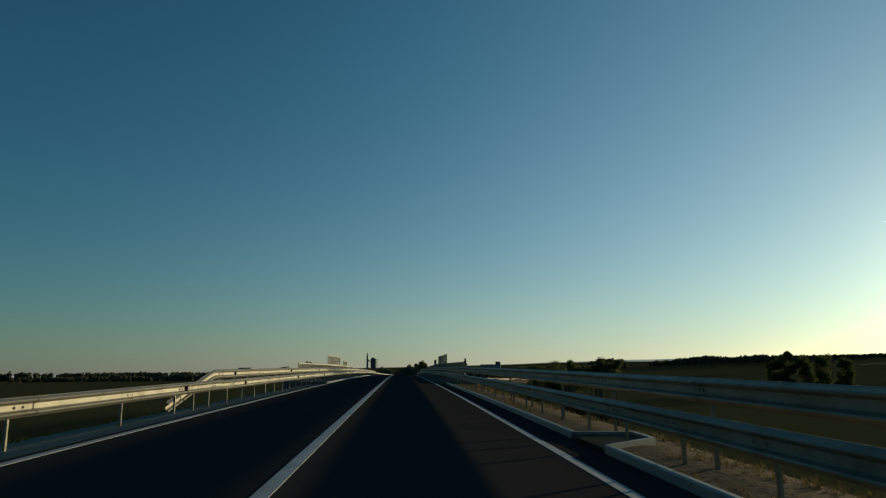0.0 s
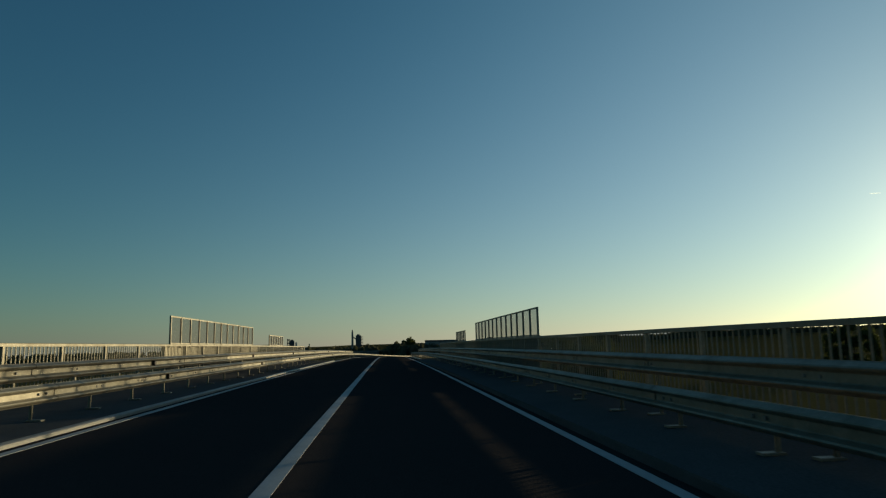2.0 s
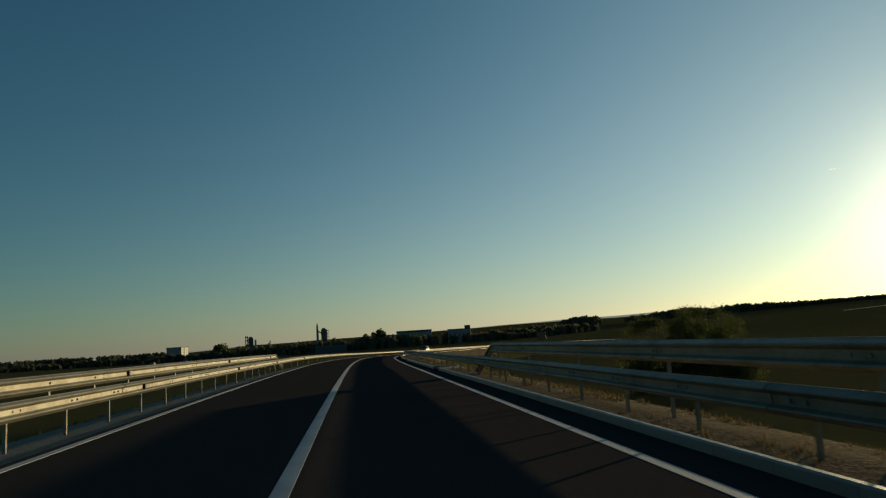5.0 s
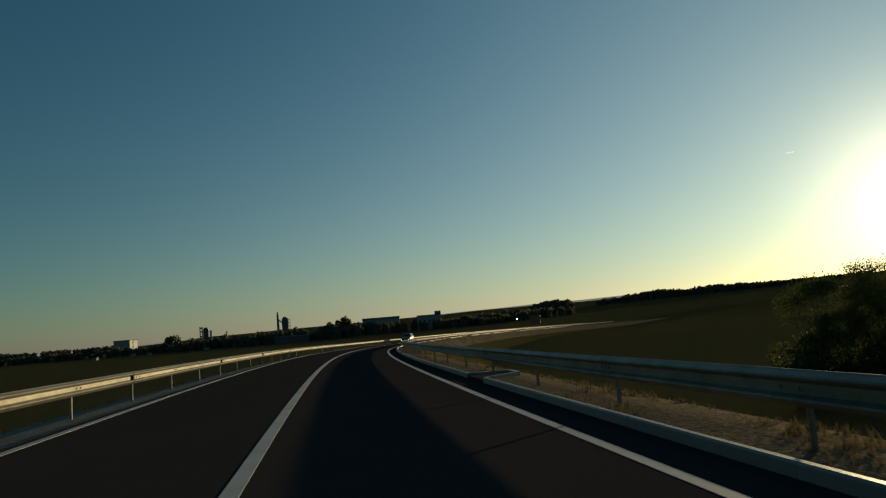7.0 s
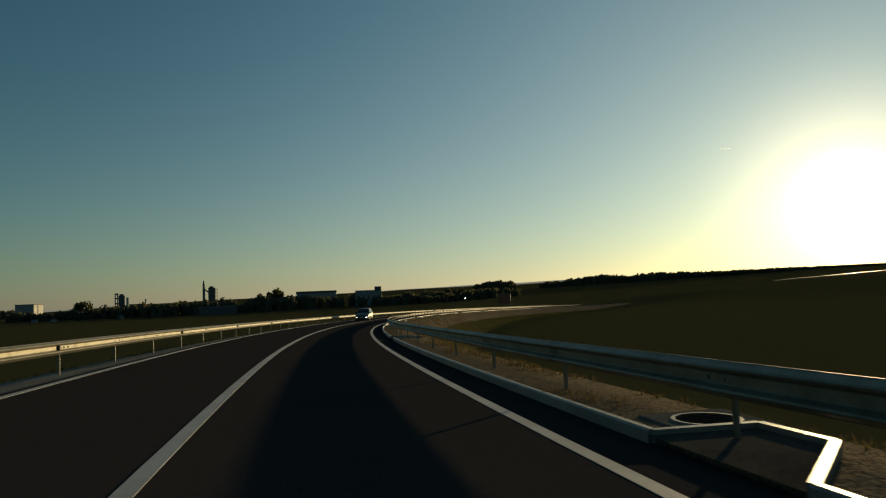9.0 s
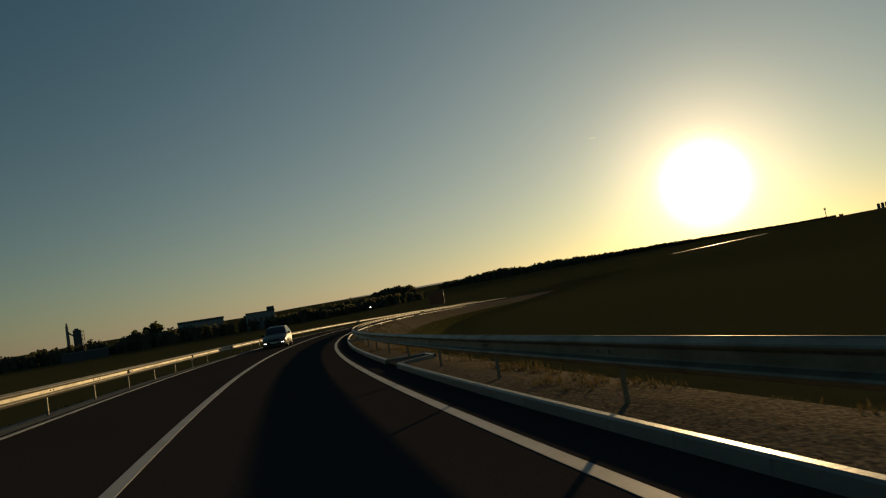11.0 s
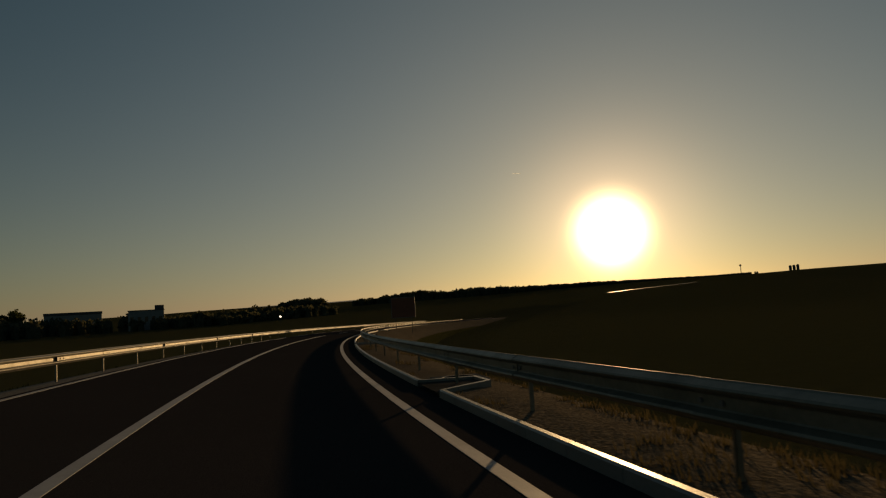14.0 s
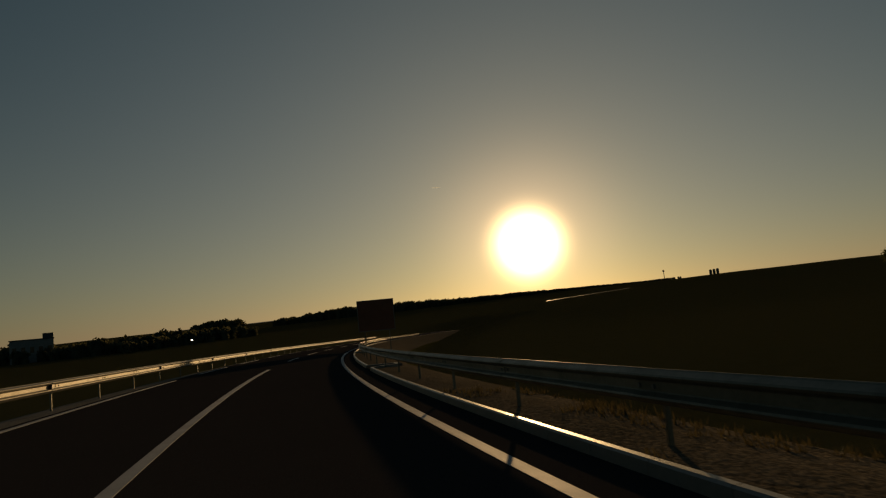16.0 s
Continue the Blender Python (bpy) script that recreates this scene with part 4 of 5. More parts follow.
BELT = ((29.0, 900, 0.95), (31.5, 890, 1.25), (34, 880, 1.5), (36.6, 880, 1.38), (40.2, 880, 1.45), (44, 900, 1.38), (50, 960, 1.35), (53.6, 1020, 1.3), (57, 1080, 1.22), (62, 1180, 1.15))
belt_line = [ray_point(a, d, 43, 295) for a, d, e in BELT]
belt_tops = [d * math.tan(radians(e)) - 0.8 - ground_z(*p) for (a, d, e), p in zip(BELT, belt_line)]
wood("grove", 1, [(371, 1082), (390, 1062), (406, 1043)], 35, 18.5, 110, 1.9, "dark grove of trees across the fields", profile=(0.85, 0.95, 1.0, 0.95, 0.85))
wood("tree_belt", 2, belt_line, 50, 1.0, 1300, 1.4, "long dark belt of woodland under the hill", profile=belt_tops, uneven=0.45)
wood("town_trees", 3, [(-420, 880), (-260, 905), (-120, 880), (20, 860), (120, 825), (200, 765), (330, 830)], 50, 11, 620, 1.5, "low trees and hedges round the industrial estate", mat=FARLEAF, profile=(0.5, 0.6, 0.75, 1.25, 1.05, 0.85, 0.85), uneven=0.7)
wood("left_wood", 4, [ray_point(a, d) for a, d in ((-60, 900), (-40, 1000), (-28, 1150), (-18, 1200), (-12.5, 1200))], 80, 14.5, 620, 1.8, "low dark treeline across the flat fields")


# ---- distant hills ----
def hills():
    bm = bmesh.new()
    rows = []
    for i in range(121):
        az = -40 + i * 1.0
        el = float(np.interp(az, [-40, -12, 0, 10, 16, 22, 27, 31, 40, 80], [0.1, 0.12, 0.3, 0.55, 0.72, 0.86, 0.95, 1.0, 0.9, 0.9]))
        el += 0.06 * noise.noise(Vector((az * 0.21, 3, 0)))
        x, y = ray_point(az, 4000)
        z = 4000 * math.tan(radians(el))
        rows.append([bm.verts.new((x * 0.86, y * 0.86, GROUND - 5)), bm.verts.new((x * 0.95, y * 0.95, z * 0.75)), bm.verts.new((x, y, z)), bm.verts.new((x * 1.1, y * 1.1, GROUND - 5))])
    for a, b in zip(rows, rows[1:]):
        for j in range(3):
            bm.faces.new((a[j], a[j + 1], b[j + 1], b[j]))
    tagged(obj("distant_hills", bm, HAZE_HILL, smooth=True), "wooded hills on the horizon, their haze put in as a faint glow", "hills", kind="structure")


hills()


# ---- mast and poplars on the hill ----
def mast():
    x, y = ray_point(60.4, 1250, 40, 285)
    z = ground_z(x, y)
    root = empty("radio_mast", Matrix.Translation((x, y, z)), "thin dark radio mast on the hill", "mast")
    bm = bmesh.new()
    tube(bm, (x, y, z - 2), (x, y, z + 19), 0.7, 0.4, 6)
    part("pole", bm, WALLDARK, root)
    bm = bmesh.new()
    for k in range(3):
        a = k * 2.1
        box(bm, (x + math.cos(a) * 1.2 - 0.5, y + math.sin(a) * 1.2 - 0.5, z + 15), (x + math.cos(a) * 1.2 + 0.5, y + math.sin(a) * 1.2 + 0.5, z + 18), 0.1)
    part("antenna", bm, WALLDARK, root)


mast()


def farm_silos():
    for k, d in enumerate((-6.0, -0.5, 5.0)):
        x, y = ray_point(64.1, 1250, 40, 285)
        x, y = x + d * math.cos(radians(64.1)), y - d * math.sin(radians(64.1))
        z = ground_z(x, y)
        root = empty("farm_silo", Matrix.Translation((x, y, z)), "dark upright silo on the hilltop", "silo", "silos on the hill")
        bm = bmesh.new()
        tube(bm, (x, y, z - 2), (x, y, z + 7.4 + k * 0.4), 2.3, 2.3, 14)
        part("shell", bm, WALLDARK, root)
        bm = bmesh.new()
        tube(bm, (x, y, z + 7.4 + k * 0.4), (x, y, z + 8.4 + k * 0.4), 2.3, 0.6, 14)
        part("cap", bm, WALLDARK, root)


farm_silos()
for i, (az, dist, h, r) in enumerate(((77.6, 300, 13.5, 6.5), (79.3, 310, 15, 7.0), (81.5, 295, 13, 6.5))):
    x, y = ray_point(az, dist, 55.8, 321)
    tree(80 + i, x, y, h, r, 2200, 0.7, "full dark tree on the rise", group="trees on the rise")

# a wet-looking second road far across the slope
GLOSSROAD = material("polished_asphalt", (0.09, 0.088, 0.085), 0.5, grain=3, spread=0.2, stain=0.05, bump=0.05, spec=0.5)
bm = bmesh.new()
pts_a, pts_b = ray_point(49.4, 620, 33, 268), ray_point(56.3, 800, 33, 268)
rows = []
for i in range(41):
    u = i / 40
    x, y = pts_a[0] + (pts_b[0] - pts_a[0]) * u, pts_a[1] + (pts_b[1] - pts_a[1]) * u
    d = Vector((pts_b[0] - pts_a[0], pts_b[1] - pts_a[1], 0)).normalized()
    w = Vector((d.y, -d.x, 0)) * 1.8
    p = Vector((x, y, 0))
    rows.append([bm.verts.new((q.x, q.y, ground_z(q.x, q.y) + 0.5)) for q in (p - w, p + w)])
for a, b in zip(rows, rows[1:]):
    bm.faces.new((a[0], a[1], b[1], b[0]))
tagged(obj("far_road", bm, GLOSSROAD), "distant road glinting under the low sun", "road", kind="structure")


# ---- far street lamp, already lit ----
LAMPGLOW = bpy.data.materials.new("lit_lamp_globe")
LAMPGLOW.use_nodes = True
LAMPGLOW.node_tree.nodes["Principled BSDF"].inputs["Emission Color"].default_value = (1, 0.93, 0.85, 1)
LAMPGLOW.node_tree.nodes["Principled BSDF"].inputs["Emission Strength"].default_value = 9.0


def street_lamp(x, y, z):
    g = ground_z(x, y)
    root = empty("street_lamp", Matrix.Translation((x, y, g)), "lit street lamp on a slim steel post", "street lamp")
    bm = bmesh.new()
    tube(bm, (x, y, g - 0.5), (x, y, z), 0.12, 0.07, 8)
    part("post", bm, STEEL, root)
    bm = bmesh.new()
    bmesh.ops.create_icosphere(bm, subdivisions=2, radius=0.42, matrix=Matrix.Translation((x, y, z + 0.3)) @ Matrix.Scale(0.8, 4, (0, 0, 1)))
    part("globe", bm, LAMPGLOW, root, "glowing white globe", smooth=True)
    bm = bmesh.new()
    tube(bm, (x, y, z + 0.78), (x, y, z + 0.9), 0.4, 0.1, 12)
    part("cap", bm, DARKSTEEL, root)


street_lamp(184.3, 627.2, -1.15)

# ---- brown direction sign ahead ----
SIGNBROWN = material("brown_sign_face", (0.2, 0.06, 0.03), 0.7, grain=8, spread=0.1, stain=0.8, bump=0.0)


def road_sign(s, o):
    m = upright(s, o, 0)
    root = empty("road_sign", m, "large brown direction sign on two steel posts", "road sign")
    bm = bmesh.new()
    box(bm, (-1.9, -0.03, 1.75), (1.9, 0.03, 5.0), 0.02, m)
    part("panel", bm, SIGNBROWN, root)
    bm = bmesh.new()
    for z0, z1 in ((1.73, 1.8), (4.95, 5.02)):
        box(bm, (-1.93, -0.05, z0), (1.93, 0.04, z1), 0.005, m)
    for x0, x1 in ((-1.95, -1.88), (1.88, 1.95)):
        box(bm, (x0, -0.05, 1.73), (x1, 0.04, 5.02), 0.005, m)
    part("frame", bm, DARKSTEEL, root)
    for x in (-1.3, 1.3):
        bm = bmesh.new()
        tube(bm, m @ Vector((x, 0.09, -2.5)), m @ Vector((x, 0.09, 4.9)), 0.057, sides=10)
        part("post", bm, STEEL, root)


road_sign(402.5, 6.1)

# ---- oncoming car ----
CARPAINT = material("silver_car_paint", (0.135, 0.125, 0.112), 0.38, metal=0.05, grain=200, spread=0.05, stain=1.0, stain_to=(0.115, 0.107, 0.097), stain_amount=0.3, bump=0.0, spec=0.22)
CARGLASS = material("tinted_car_glass", (0.012, 0.013, 0.014), 0.08, grain=5, spread=0.05, stain=1, bump=0.0, spec=0.6)
RUBBER = material("tyre_rubber", (0.018, 0.018, 0.018), 0.9, grain=60, spread=0.2, bump=0.2, spec=0.05)
BLACKTRIM = material("black_plastic_trim", (0.014, 0.014, 0.015), 0.7, grain=80, spread=0.15, bump=0.1, spec=0.04)
ALLOY = material("alloy_wheel", (0.6, 0.6, 0.58), 0.3, metal=0.8, grain=40, spread=0.05, bump=0.0)
LAMPGLASS = material("headlamp_glass", (0.14, 0.145, 0.155), 0.06, grain=20, spread=0.1, bump=0.0)
REDLAMP = material("red_tail_lamp", (0.4, 0.02, 0.015), 0.2, grain=20, spread=0.1, bump=0.0)
LED = bpy.data.materials.new("daytime_led")
LED.use_nodes = True
LED.node_tree.nodes["Principled BSDF"].inputs["Emission Color"].default_value = (1, 0.9, 1.0, 1)
LED.node_tree.nodes["Principled BSDF"].inputs["Emission Strength"].default_value = 6.0

CAR_Y = [0.0, 0.06, 0.2, 0.5, 0.95, 1.3, 1.75, 2.15, 2.7, 3.3, 3.9, 4.3, 4.5, 4.66, 4.77]
CAR_TOP = [0.60, 0.68, 0.77, 0.88, 0.98, 1.05, 1.36, 1.58, 1.655, 1.65, 1.62, 1.56, 1.49, 1.2, 0.72]
CAR_HW = [0.62, 0.74, 0.84, 0.90, 0.93, 0.94, 0.94, 0.94, 0.94, 0.94, 0.93, 0.91, 0.88, 0.84, 0.78]
CAR_ROOF = [0.5, 0.6, 0.68, 0.74, 0.77, 0.78, 0.72, 0.66, 0.64, 0.64, 0.63, 0.61, 0.6, 0.62, 0.62]


def car_ring(y):
    """Half of the body's outline at y metres from its nose: (x, z) from the sill up to the roof's middle."""
    top, hw, rw = (float(np.interp(y, CAR_Y, a)) for a in (CAR_TOP, CAR_HW, CAR_ROOF))
    belt = min(float(np.interp(y, [0, 1.3, 4.3, 4.77], [0.62, 0.97, 1.08, 1.0])), top - 0.04)
    low = float(np.interp(y, [0, 0.2, 4.5, 4.77], [0.24, 0.17, 0.18, 0.3]))
    return [(hw * 0.88, low), (hw * 0.97, low + 0.1), (hw, min(0.55, belt - 0.05)), (hw * 0.985, belt - 0.03), (hw * 0.955, belt),
            (rw + (hw * 0.955 - rw) * 0.12, top - 0.05), (rw * 0.85, top - 0.012), (rw * 0.45, top), (0.0, top + 0.004)]


def car_side(y, u):
    """A place on the glass line between belt (0) and roof edge (1)."""
    r = car_ring(y)
    (x0, z0), (x1, z1) = r[4], r[5]
    return x0 + (x1 - x0) * u, z0 + (z1 - z0) * u


def car_arch(y):
    """How far up towards the roof edge the side windows reach: an arch that closes at the rear."""
    return 0.95 - 0.62 * max(0.0, (y - 3.2) / 1.08) ** 2.2


def car(s, o):
    m = upright(s, o, 0) @ Matrix.Rotation(math.pi, 4, "Z") @ Matrix.Translation((0, 2.385, 0))
    root = empty("car", upright(s, o, 0), "silver people carrier driving towards the bridge, lamps lit", "car")

    def place(x, y, z):
        return m @ Vector((x, -y, z))
    ys = sorted(set(CAR_Y) | {0.03, 0.12, 0.35, 0.72, 1.12, 1.5, 1.95, 2.4, 3.0, 3.6, 4.1, 4.43, 4.63})
    bm = bmesh.new()
    rows = []
    for y in ys:
        r = car_ring(y)
        full = [(-x, z) for x, z in r] + [(x, z) for x, z in reversed(r[:-1])]
        rows.append([bm.verts.new(place(x, y, z)) for x, z in full])
    for a, b in zip(rows, rows[1:]):
        for i in range(len(a)):
            j = (i + 1) % len(a)
            bm.faces.new((a[i], a[j], b[j], b[i]))
    bm.faces.new(rows[0])
    bm.faces.new(rows[-1][::-1])
    shell = part("body", bm, CARPAINT, root, smooth=True)
    shell.data.set_sharp_from_angle(angle=radians(42))
    # glass in a dark surround
    for side in (-1, 1):
        bm = bmesh.new()
        g = []
        for k in range(37):
            y = 1.42 + (4.26 - 1.42) * k / 36
            g.append([bm.verts.new(place(side * (car_side(y, u)[0] + 0.02), y, car_side(y, u)[1])) for u in (0.02, 0.5 * car_arch(y), car_arch(y))])
        for a, b in zip(g, g[1:]):
            for i in range(2):
                bm.faces.new((a[i], a[i + 1], b[i + 1], b[i]))
        part("window_surround", bm, BLACKTRIM, root, "black pillars between the side windows", smooth=True)
    for side in (-1, 1):
        for y0, y1 in ((1.52, 1.84), (1.9, 2.52), (2.6, 3.38), (3.46, 4.2)):
            bm = bmesh.new()
            g = []
            for k in range(6):
                y = y0 + (y1 - y0) * k / 5
                u1 = car_arch(y) - 0.04
                g.append([bm.verts.new(place(side * (car_side(y, u)[0] + 0.027), y, car_side(y, u)[1])) for u in (0.06, 0.5 * u1, u1)])
            for a, b in zip(g, g[1:]):
                for i in range(2):
                    bm.faces.new((a[i], a[i + 1], b[i + 1], b[i]))
            part("side_window", bm, CARGLASS, root, smooth=True)
    bm = bmesh.new()
    g = []
    for k in range(7):
        y = 1.33 + (2.12 - 1.33) * k / 6
        top, rw = float(np.interp(y, CAR_Y, CAR_TOP)), float(np.interp(y, CAR_Y, CAR_ROOF))
        g.append([bm.verts.new(place(q * rw * 1.05, y - 0.01, top + 0.012 - 0.045 * abs(q) ** 3)) for q in (-1, -0.6, -0.2, 0.2, 0.6, 1)])
    for a, b in zip(g, g[1:]):
        for i in range(5):
            bm.faces.new((a[i], a[i + 1], b[i + 1], b[i]))
    part("windscreen", bm, CARGLASS, root, "dark windscreen", smooth=True)
    # wheels
    for side in (-1, 1):
        for y in (0.93, 3.78):
            bm = bmesh.new()
            c = place(side * 0.788, y, 0.33)
            ax = (m.to_3x3() @ Vector((1, 0, 0))).normalized() * side
            prof = [(0.0, 0.215), (0.0, 0.30), (0.03, 0.33), (0.17, 0.33), (0.2, 0.30), (0.2, 0.215)]
            fwd, up = (m.to_3x3() @ Vector((0, 1, 0))).normalized(), Vector((0, 0, 1))
            rings = []
            for k in range(28):
                a = 2 * math.pi * k / 28
                d = fwd * math.cos(a) + up * math.sin(a)
                rings.append([bm.verts.new(c - ax * 0.04 + ax * w + d * r) for w, r in prof])
            for k in range(28):
                a, b = rings[k], rings[(k + 1) % 28]
                for i in range(len(prof)):
                    bm.faces.new((a[i], a[(i + 1) % len(prof)], b[(i + 1) % len(prof)], b[i]))
            wheel = part("wheel", bm, RUBBER, root)
            bm = bmesh.new()
            for k in range(28):
                a0, a1 = 2 * math.pi * k / 28, 2 * math.pi * (k + 1) / 28
                q = [c + ax * 0.15 + (fwd * math.cos(a) + up * math.sin(a)) * r for a, r in ((a0, 0.215), (a1, 0.215), (a1, 0.185), (a0, 0.185))]
                bm.faces.new([bm.verts.new(v) for v in q])
            for k in range(5):
                for off in (-0.12, 0.12):
                    a = 2 * math.pi * k / 5
                    tube(bm, c + ax * 0.14, c + ax * 0.145 + (fwd * math.cos(a + off) + up * math.sin(a + off)) * 0.2, 0.022, 0.016, 6)
            tube(bm, c + ax * 0.1, c + ax * 0.16, 0.05, 0.045, 10)
            part("rim", bm, ALLOY, wheel, "five-spoke alloy rim")
            bm = bmesh.new()
            lips = []
            for k in range(21):
                a = math.pi * (k * 1.16 - 1.6) / 20
                lip = []
                for r, out in ((0.352, -0.02), (0.356, 0.022), (0.37, 0.026), (0.43, 0.0)):
                    yy, zz = y + r * math.cos(a), 0.33 + r * math.sin(a)
                    lip.append(bm.verts.new(place(side * (float(np.interp(yy, CAR_Y, CAR_HW)) + out), yy, zz)))
                lips.append(lip)
            for a, b in zip(lips, lips[1:]):
                for i in range(3):
                    bm.faces.new((a[i], a[i + 1], b[i + 1], b[i]))
            part("wheel_arch", bm, CARPAINT, root, smooth=True)
            bm = bmesh.new()
            disc = [bm.verts.new(place(side * (float(np.interp(y, CAR_Y, CAR_HW)) + 0.004), y + 0.35 * math.cos(2 * math.pi * k / 28), 0.33 + 0.35 * math.sin(2 * math.pi * k / 28))) for k in range(28)]
            bm.faces.new(disc)
            part("wheel_well", bm, BLACKTRIM, root)
        # mirror, handles, moulding
        bm = bmesh.new()
        bmesh.ops.create_icosphere(bm, subdivisions=3, radius=1.0, matrix=m @ Matrix.Translation((side * 1.03, -1.68, 1.05)) @ Matrix.Diagonal((0.12, 0.075, 0.085, 1)))
        box(bm, (min(side * 0.88, side * 0.95), -1.74, 1.0), (max(side * 0.88, side * 0.95), -1.66, 1.04), 0.01, m)
        part("door_mirror", bm, BLACKTRIM, root, "rounded black door mirror", smooth=True)
        bm = bmesh.new()
        g = []
        for k in range(13):
            y = 1.6 + 2.6 * k / 12
            x0, z0 = car_side(y, 0.0)
            g.append([bm.verts.new(place(side * (x0 + dx), y, z0 + dz)) for dx, dz in ((0.004, -0.005), (0.012, -0.005), (0.011, 0.006), (0.002, 0.008))])
        for a, b in zip(g, g[1:]):
            for i in range(4):
                bm.faces.new((a[i], a[(i + 1) % 4], b[(i + 1) % 4], b[i]))
        part("window_trim", bm, ALLOY, root, "bright chrome strip under the windows")
        for y in (2.3, 3.3):
            bm = bmesh.new()
            box(bm, (side * 0.945 - 0.012, -y - 0.1, 0.85), (side * 0.945 + 0.012, -y + 0.1, 0.872), 0.008, m)
            part("door_handle", bm, CARPAINT, root)
        bm = bmesh.new()
        box(bm, (side * 0.94 - 0.012, -3.25, 0.425), (side * 0.94 + 0.012, -1.45, 0.45), 0.008, m)
        part("side_moulding", bm, CARPAINT, root)
        for y in (1.46, 2.46, 3.42):
            bm = bmesh.new()
            ring = car_ring(y)[1:5]
            zs, xs_ = [z for x, z in ring], [x for x, z in ring]
            g = [[bm.verts.new(place(side * (float(np.interp(z, zs, xs_)) + 0.004), y + dy, z)) for dy in (-0.004, 0.004)] for z in np.linspace(0.36, zs[-1] - 0.01, 9)]
            for a, b in zip(g, g[1:]):
                bm.faces.new((a[0], a[1], b[1], b[0]))
            part("door_gap", bm, BLACKTRIM, root)
        # lamps
        bm = bmesh.new()
        vs = [place(side * x, y, z) for x, y, z in ((0.52, 0.05, 0.66), (0.80, 0.17, 0.68), (0.90, 0.48, 0.80), (0.84, 0.5, 0.855), (0.70, 0.2, 0.79), (0.53, 0.1, 0.73))]
        vs = [v + Vector((0, 0, 0.0)) + (m.to_3x3() @ Vector((side * 0.012, 0.02, 0.006))) for v in vs]
        bm.faces.new([bm.verts.new(v) for v in vs])
        part("headlamp", bm, LAMPGLASS, root, "clear headlamp")
        bm = bmesh.new()
        for k in range(3):
            box(bm, (side * (0.57 + k * 0.075) - 0.022, -0.10 - k * 0.02, 0.42 + k * 0.008), (side * (0.57 + k * 0.075) + 0.022, 0.005 - k * 0.02, 0.445 + k * 0.008), 0.005, m)
        part("running_light", bm, LED, root, "lit row of white running lamps")
        bm = bmesh.new()
        g = []
        for k in range(5):
            y = 4.40 + 0.3 * k / 4
            ring = car_ring(y)[:6]
            zs, xs_ = [z for x, z in ring], [x for x, z in ring]
            g.append([bm.verts.new(place(side * (float(np.interp(z, zs, xs_)) + 0.006), y, z)) for z in (0.86, 0.94, 1.03, 1.1)])
        for a, b in zip(g, g[1:]):
            for i in range(3):
                bm.faces.new((a[i], a[i + 1], b[i + 1], b[i]))
        part("tail_lamp", bm, REDLAMP, root, "red tail lamp")
    bm = bmesh.new()
    box(bm, (-0.42, -0.14, 0.60), (0.42, 0.012, 0.665), 0.01, m)
    part("upper_grille", bm, BLACKTRIM, root)
    bm = bmesh.new()
    outline = ((-0.56, 0.54), (0.56, 0.54), (0.6, 0.44), (0.46, 0.3), (-0.46, 0.3), (-0.6, 0.44))
    front, back = ([bm.verts.new(place(x, y + abs(x) ** 3 * 0.12, z)) for x, z in outline] for y in (-0.02, 0.08))
    bm.faces.new(front)
    for k in range(6):
        bm.faces.new((front[k], front[(k + 1) % 6], back[(k + 1) % 6], back[k]))
    part("lower_grille", bm, BLACKTRIM, root)
    bm = bmesh.new()
    box(bm, (-0.26, -0.02, 0.4), (0.26, 0.04, 0.51), 0.004, m)
    part("number_plate", bm, WALLLIGHT, root, "plain pale number plate")
    bm = bmesh.new()
    box(bm, (-0.8, -4.3, 0.15), (0.8, -0.4, 0.34), 0.02, m)
    part("underbody", bm, BLACKTRIM, root)


car(288.9, -1.42)


# ---- short contrail ----
CLOUD = bpy.data.materials.new("contrail_ice")
CLOUD.use_nodes = True
cn = CLOUD.node_tree.nodes
ct = cn.new("ShaderNodeBsdfTranslucent")
ct.inputs["Color"].default_value = (0.65, 0.8, 1.0, 1)
CLOUD.node_tree.links.new(ct.outputs["BSDF"], cn["Material Output"].inputs["Surface"])
bm = bmesh.new()
rows = []
for i in range(9):
    u = i / 8
    az, el = 42.8 + 0.75 * u, 10.78 - 0.06 * u
    r = 4300.0
    c = Vector((r * math.sin(radians(az)), r * math.cos(radians(az)), 0)) + Vector((30, 250, r * math.tan(radians(el))))
    w = 2.6 * math.sin(math.pi * (0.06 + 0.88 * u)) ** 0.6
    rows.append([bm.verts.new(c + Vector((0, 0, w * k))) for k in (-1, 0, 1)])
for a, b in zip(rows, rows[1:]):
    for j in range(2):
        bm.faces.new((a[j], a[j + 1], b[j + 1], b[j]))
tagged(obj("contrail", bm, CLOUD, smooth=True), "short thin white contrail high in the sky", "contrail", kind="structure")


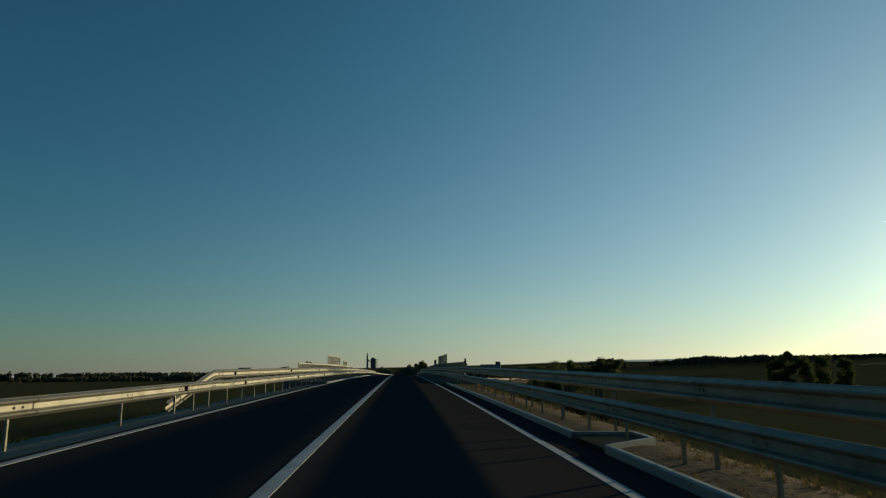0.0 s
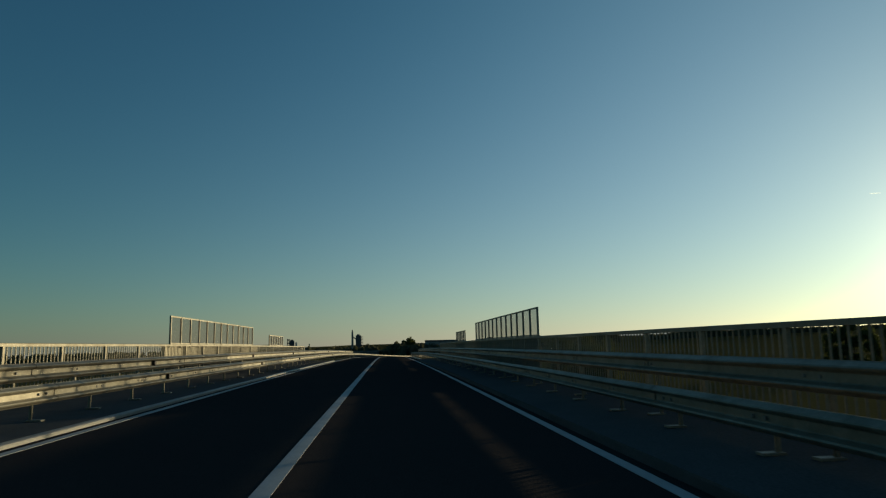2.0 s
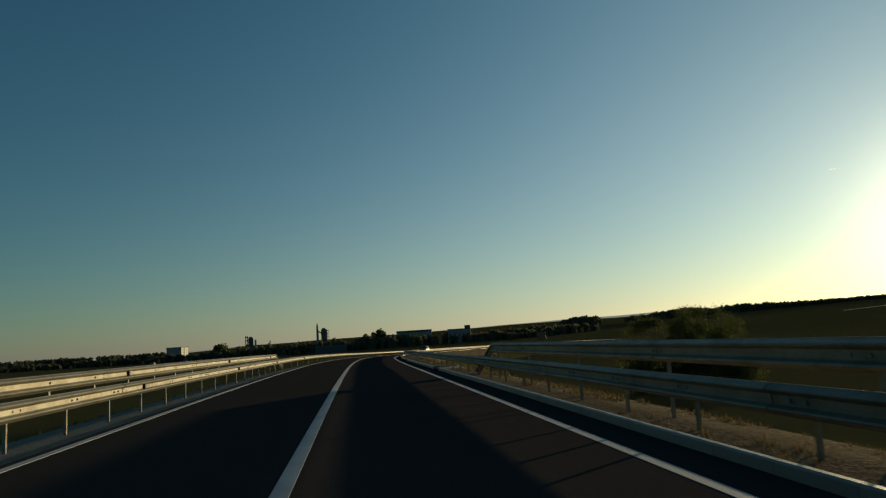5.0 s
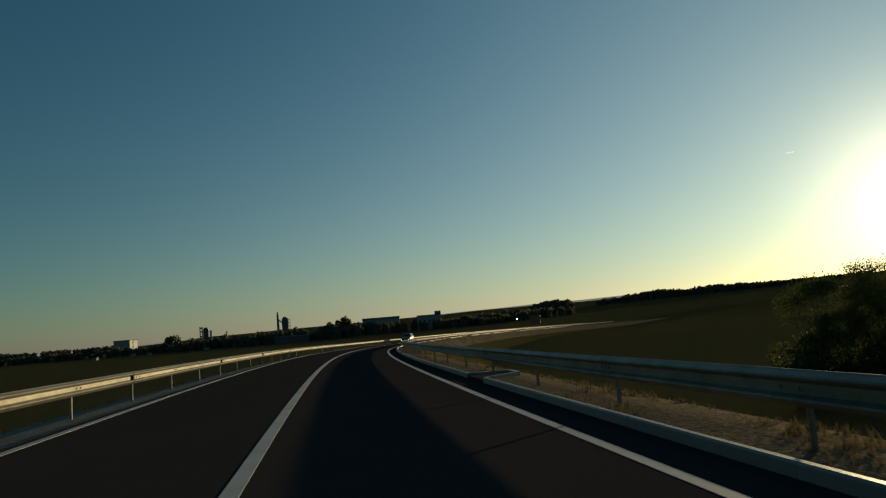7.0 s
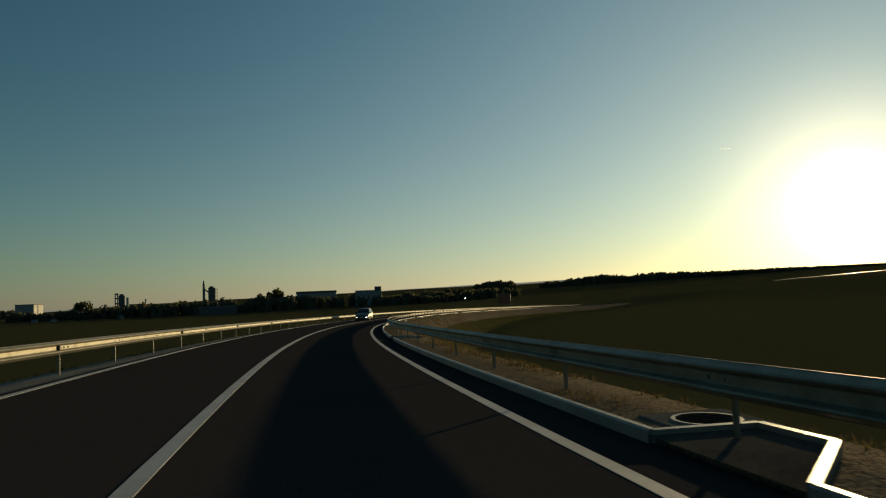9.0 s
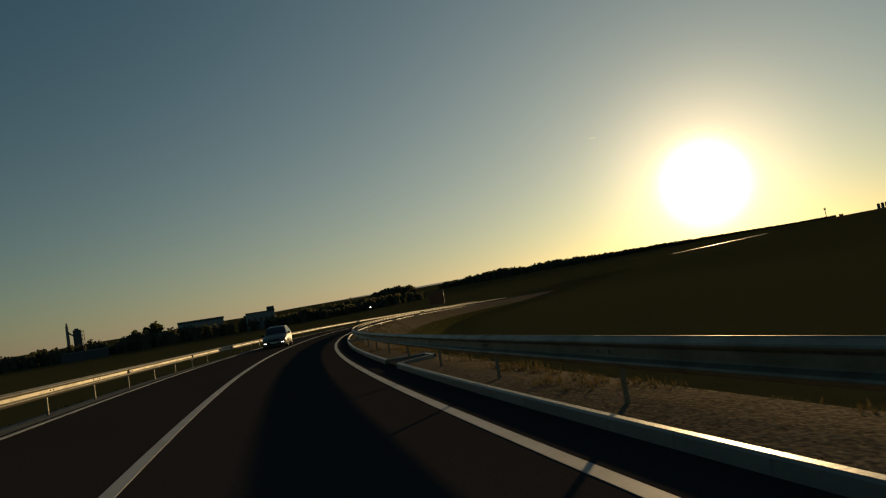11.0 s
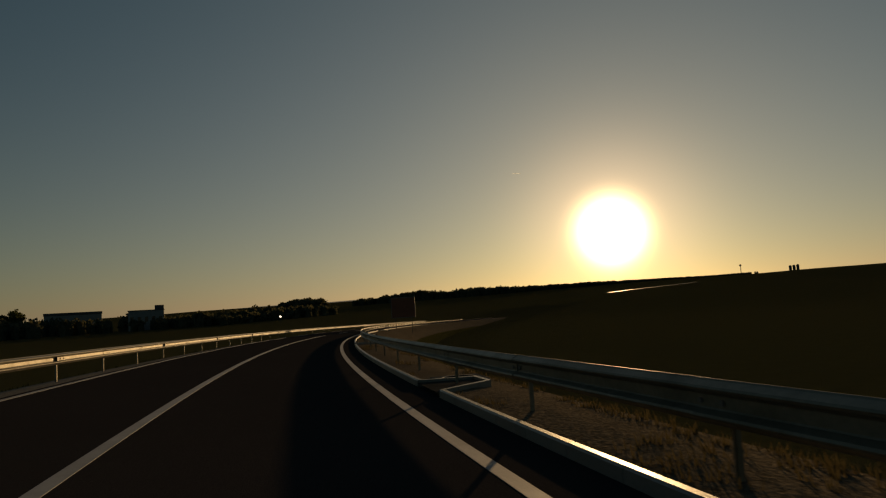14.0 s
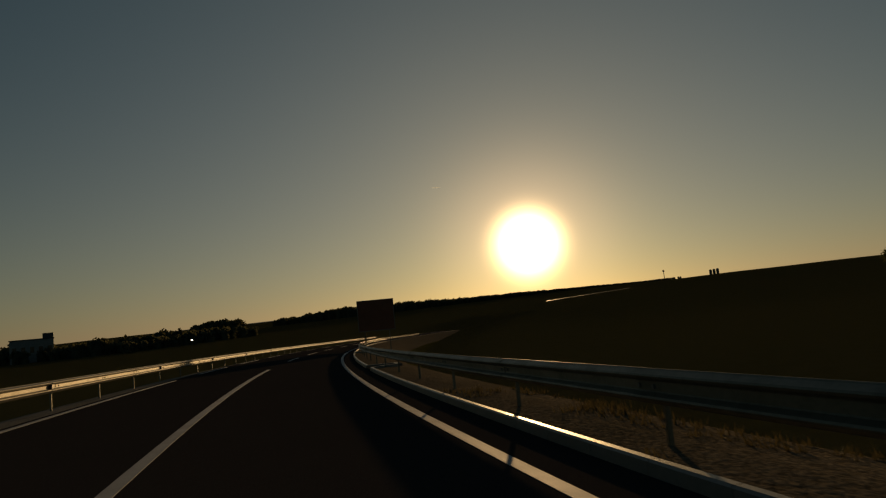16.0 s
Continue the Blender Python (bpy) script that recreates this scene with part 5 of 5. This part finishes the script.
# ---- grass on the verges ----
def verge_grass(name, seed, spans, o0, o1, n, hgt, label, mat):
    rng = random.Random(seed)
    V, F = [], []
    for k in range(n):
        a, b = spans[rng.randrange(len(spans))]
        s = rng.uniform(a, b)
        o = o0 + (o1 - o0) * rng.random()
        d = noise.noise(Vector((s * 0.35, o * 0.8, seed)))
        if d < (0.16 if 0 < o < 5.8 else -0.15) or (4 < o < 6.0 and min(abs(s - q - 0.7) for q in DRAINS) < 2.0):
            continue
        side = 1 if o > 0 else -1
        h0 = 0.045 if abs(o) < 5 else 0.045 - 0.14 * (abs(o) - 5) / 1.2 if abs(o) < 6.2 else -0.12 - (abs(o) - 6.2) * 0.62
        p = at(s, o, h0 - (0.02 if o > 0 else 0.18))
        for j in range(6):
            ang = rng.uniform(0, 6.3)
            h = hgt * rng.uniform(0.4, 1.25) * (0.7 + d)
            w = 0.006 + 0.01 * rng.random()
            q = p + Vector((rng.gauss(0, 0.05), rng.gauss(0, 0.05), 0))
            dx = Vector((math.cos(ang), math.sin(ang), 0))
            lean = Vector((math.cos(ang * 1.7), math.sin(ang * 1.7), 0)) * h * rng.uniform(0.1, 0.6)
            i = len(V)
            V.extend((q - dx * w, q + dx * w, q + lean + Vector((0, 0, h))))
            F.append((i, i + 1, i + 2))
    me = bpy.data.meshes.new(name)
    me.from_pydata([tuple(v) for v in V], [], F)
    me.materials.append(mat)
    tagged(new(name, me), label, "grass", kind="stuff")


DRYGRASS = material("dry_grass_blades", (0.06, 0.054, 0.026), 0.85, grain=1.5, spread=0.4, stain=0.4, stain_to=(0.05, 0.05, 0.022), stain_amount=0.7, bump=0.0, spec=0.1)
lit_through(DRYGRASS, (0.035, 0.026, 0.012))
verge_grass("verge_grass", 5, [(-5, 46), (110, 345), (110, 345), (110, 345), (110, 345)], 4.4, 12.0, 40000, 0.14, "tufts of dry brown grass beside the kerb", DRYGRASS)
GREENGRASS = material("dull_green_blades", (0.032, 0.038, 0.016), 0.9, grain=1.5, spread=0.4, stain=0.4, stain_to=(0.022, 0.026, 0.012), stain_amount=0.7, bump=0.0, spec=0.0)
lit_through(GREENGRASS, (0.008, 0.01, 0.003))
verge_grass("shoulder_grass", 6, [(-5, 46), (110, 345), (110, 345), (110, 345), (110, 345)], -5.9, -10.0, 9000, 0.12, "tufts of dull green grass behind the steel barrier", GREENGRASS)
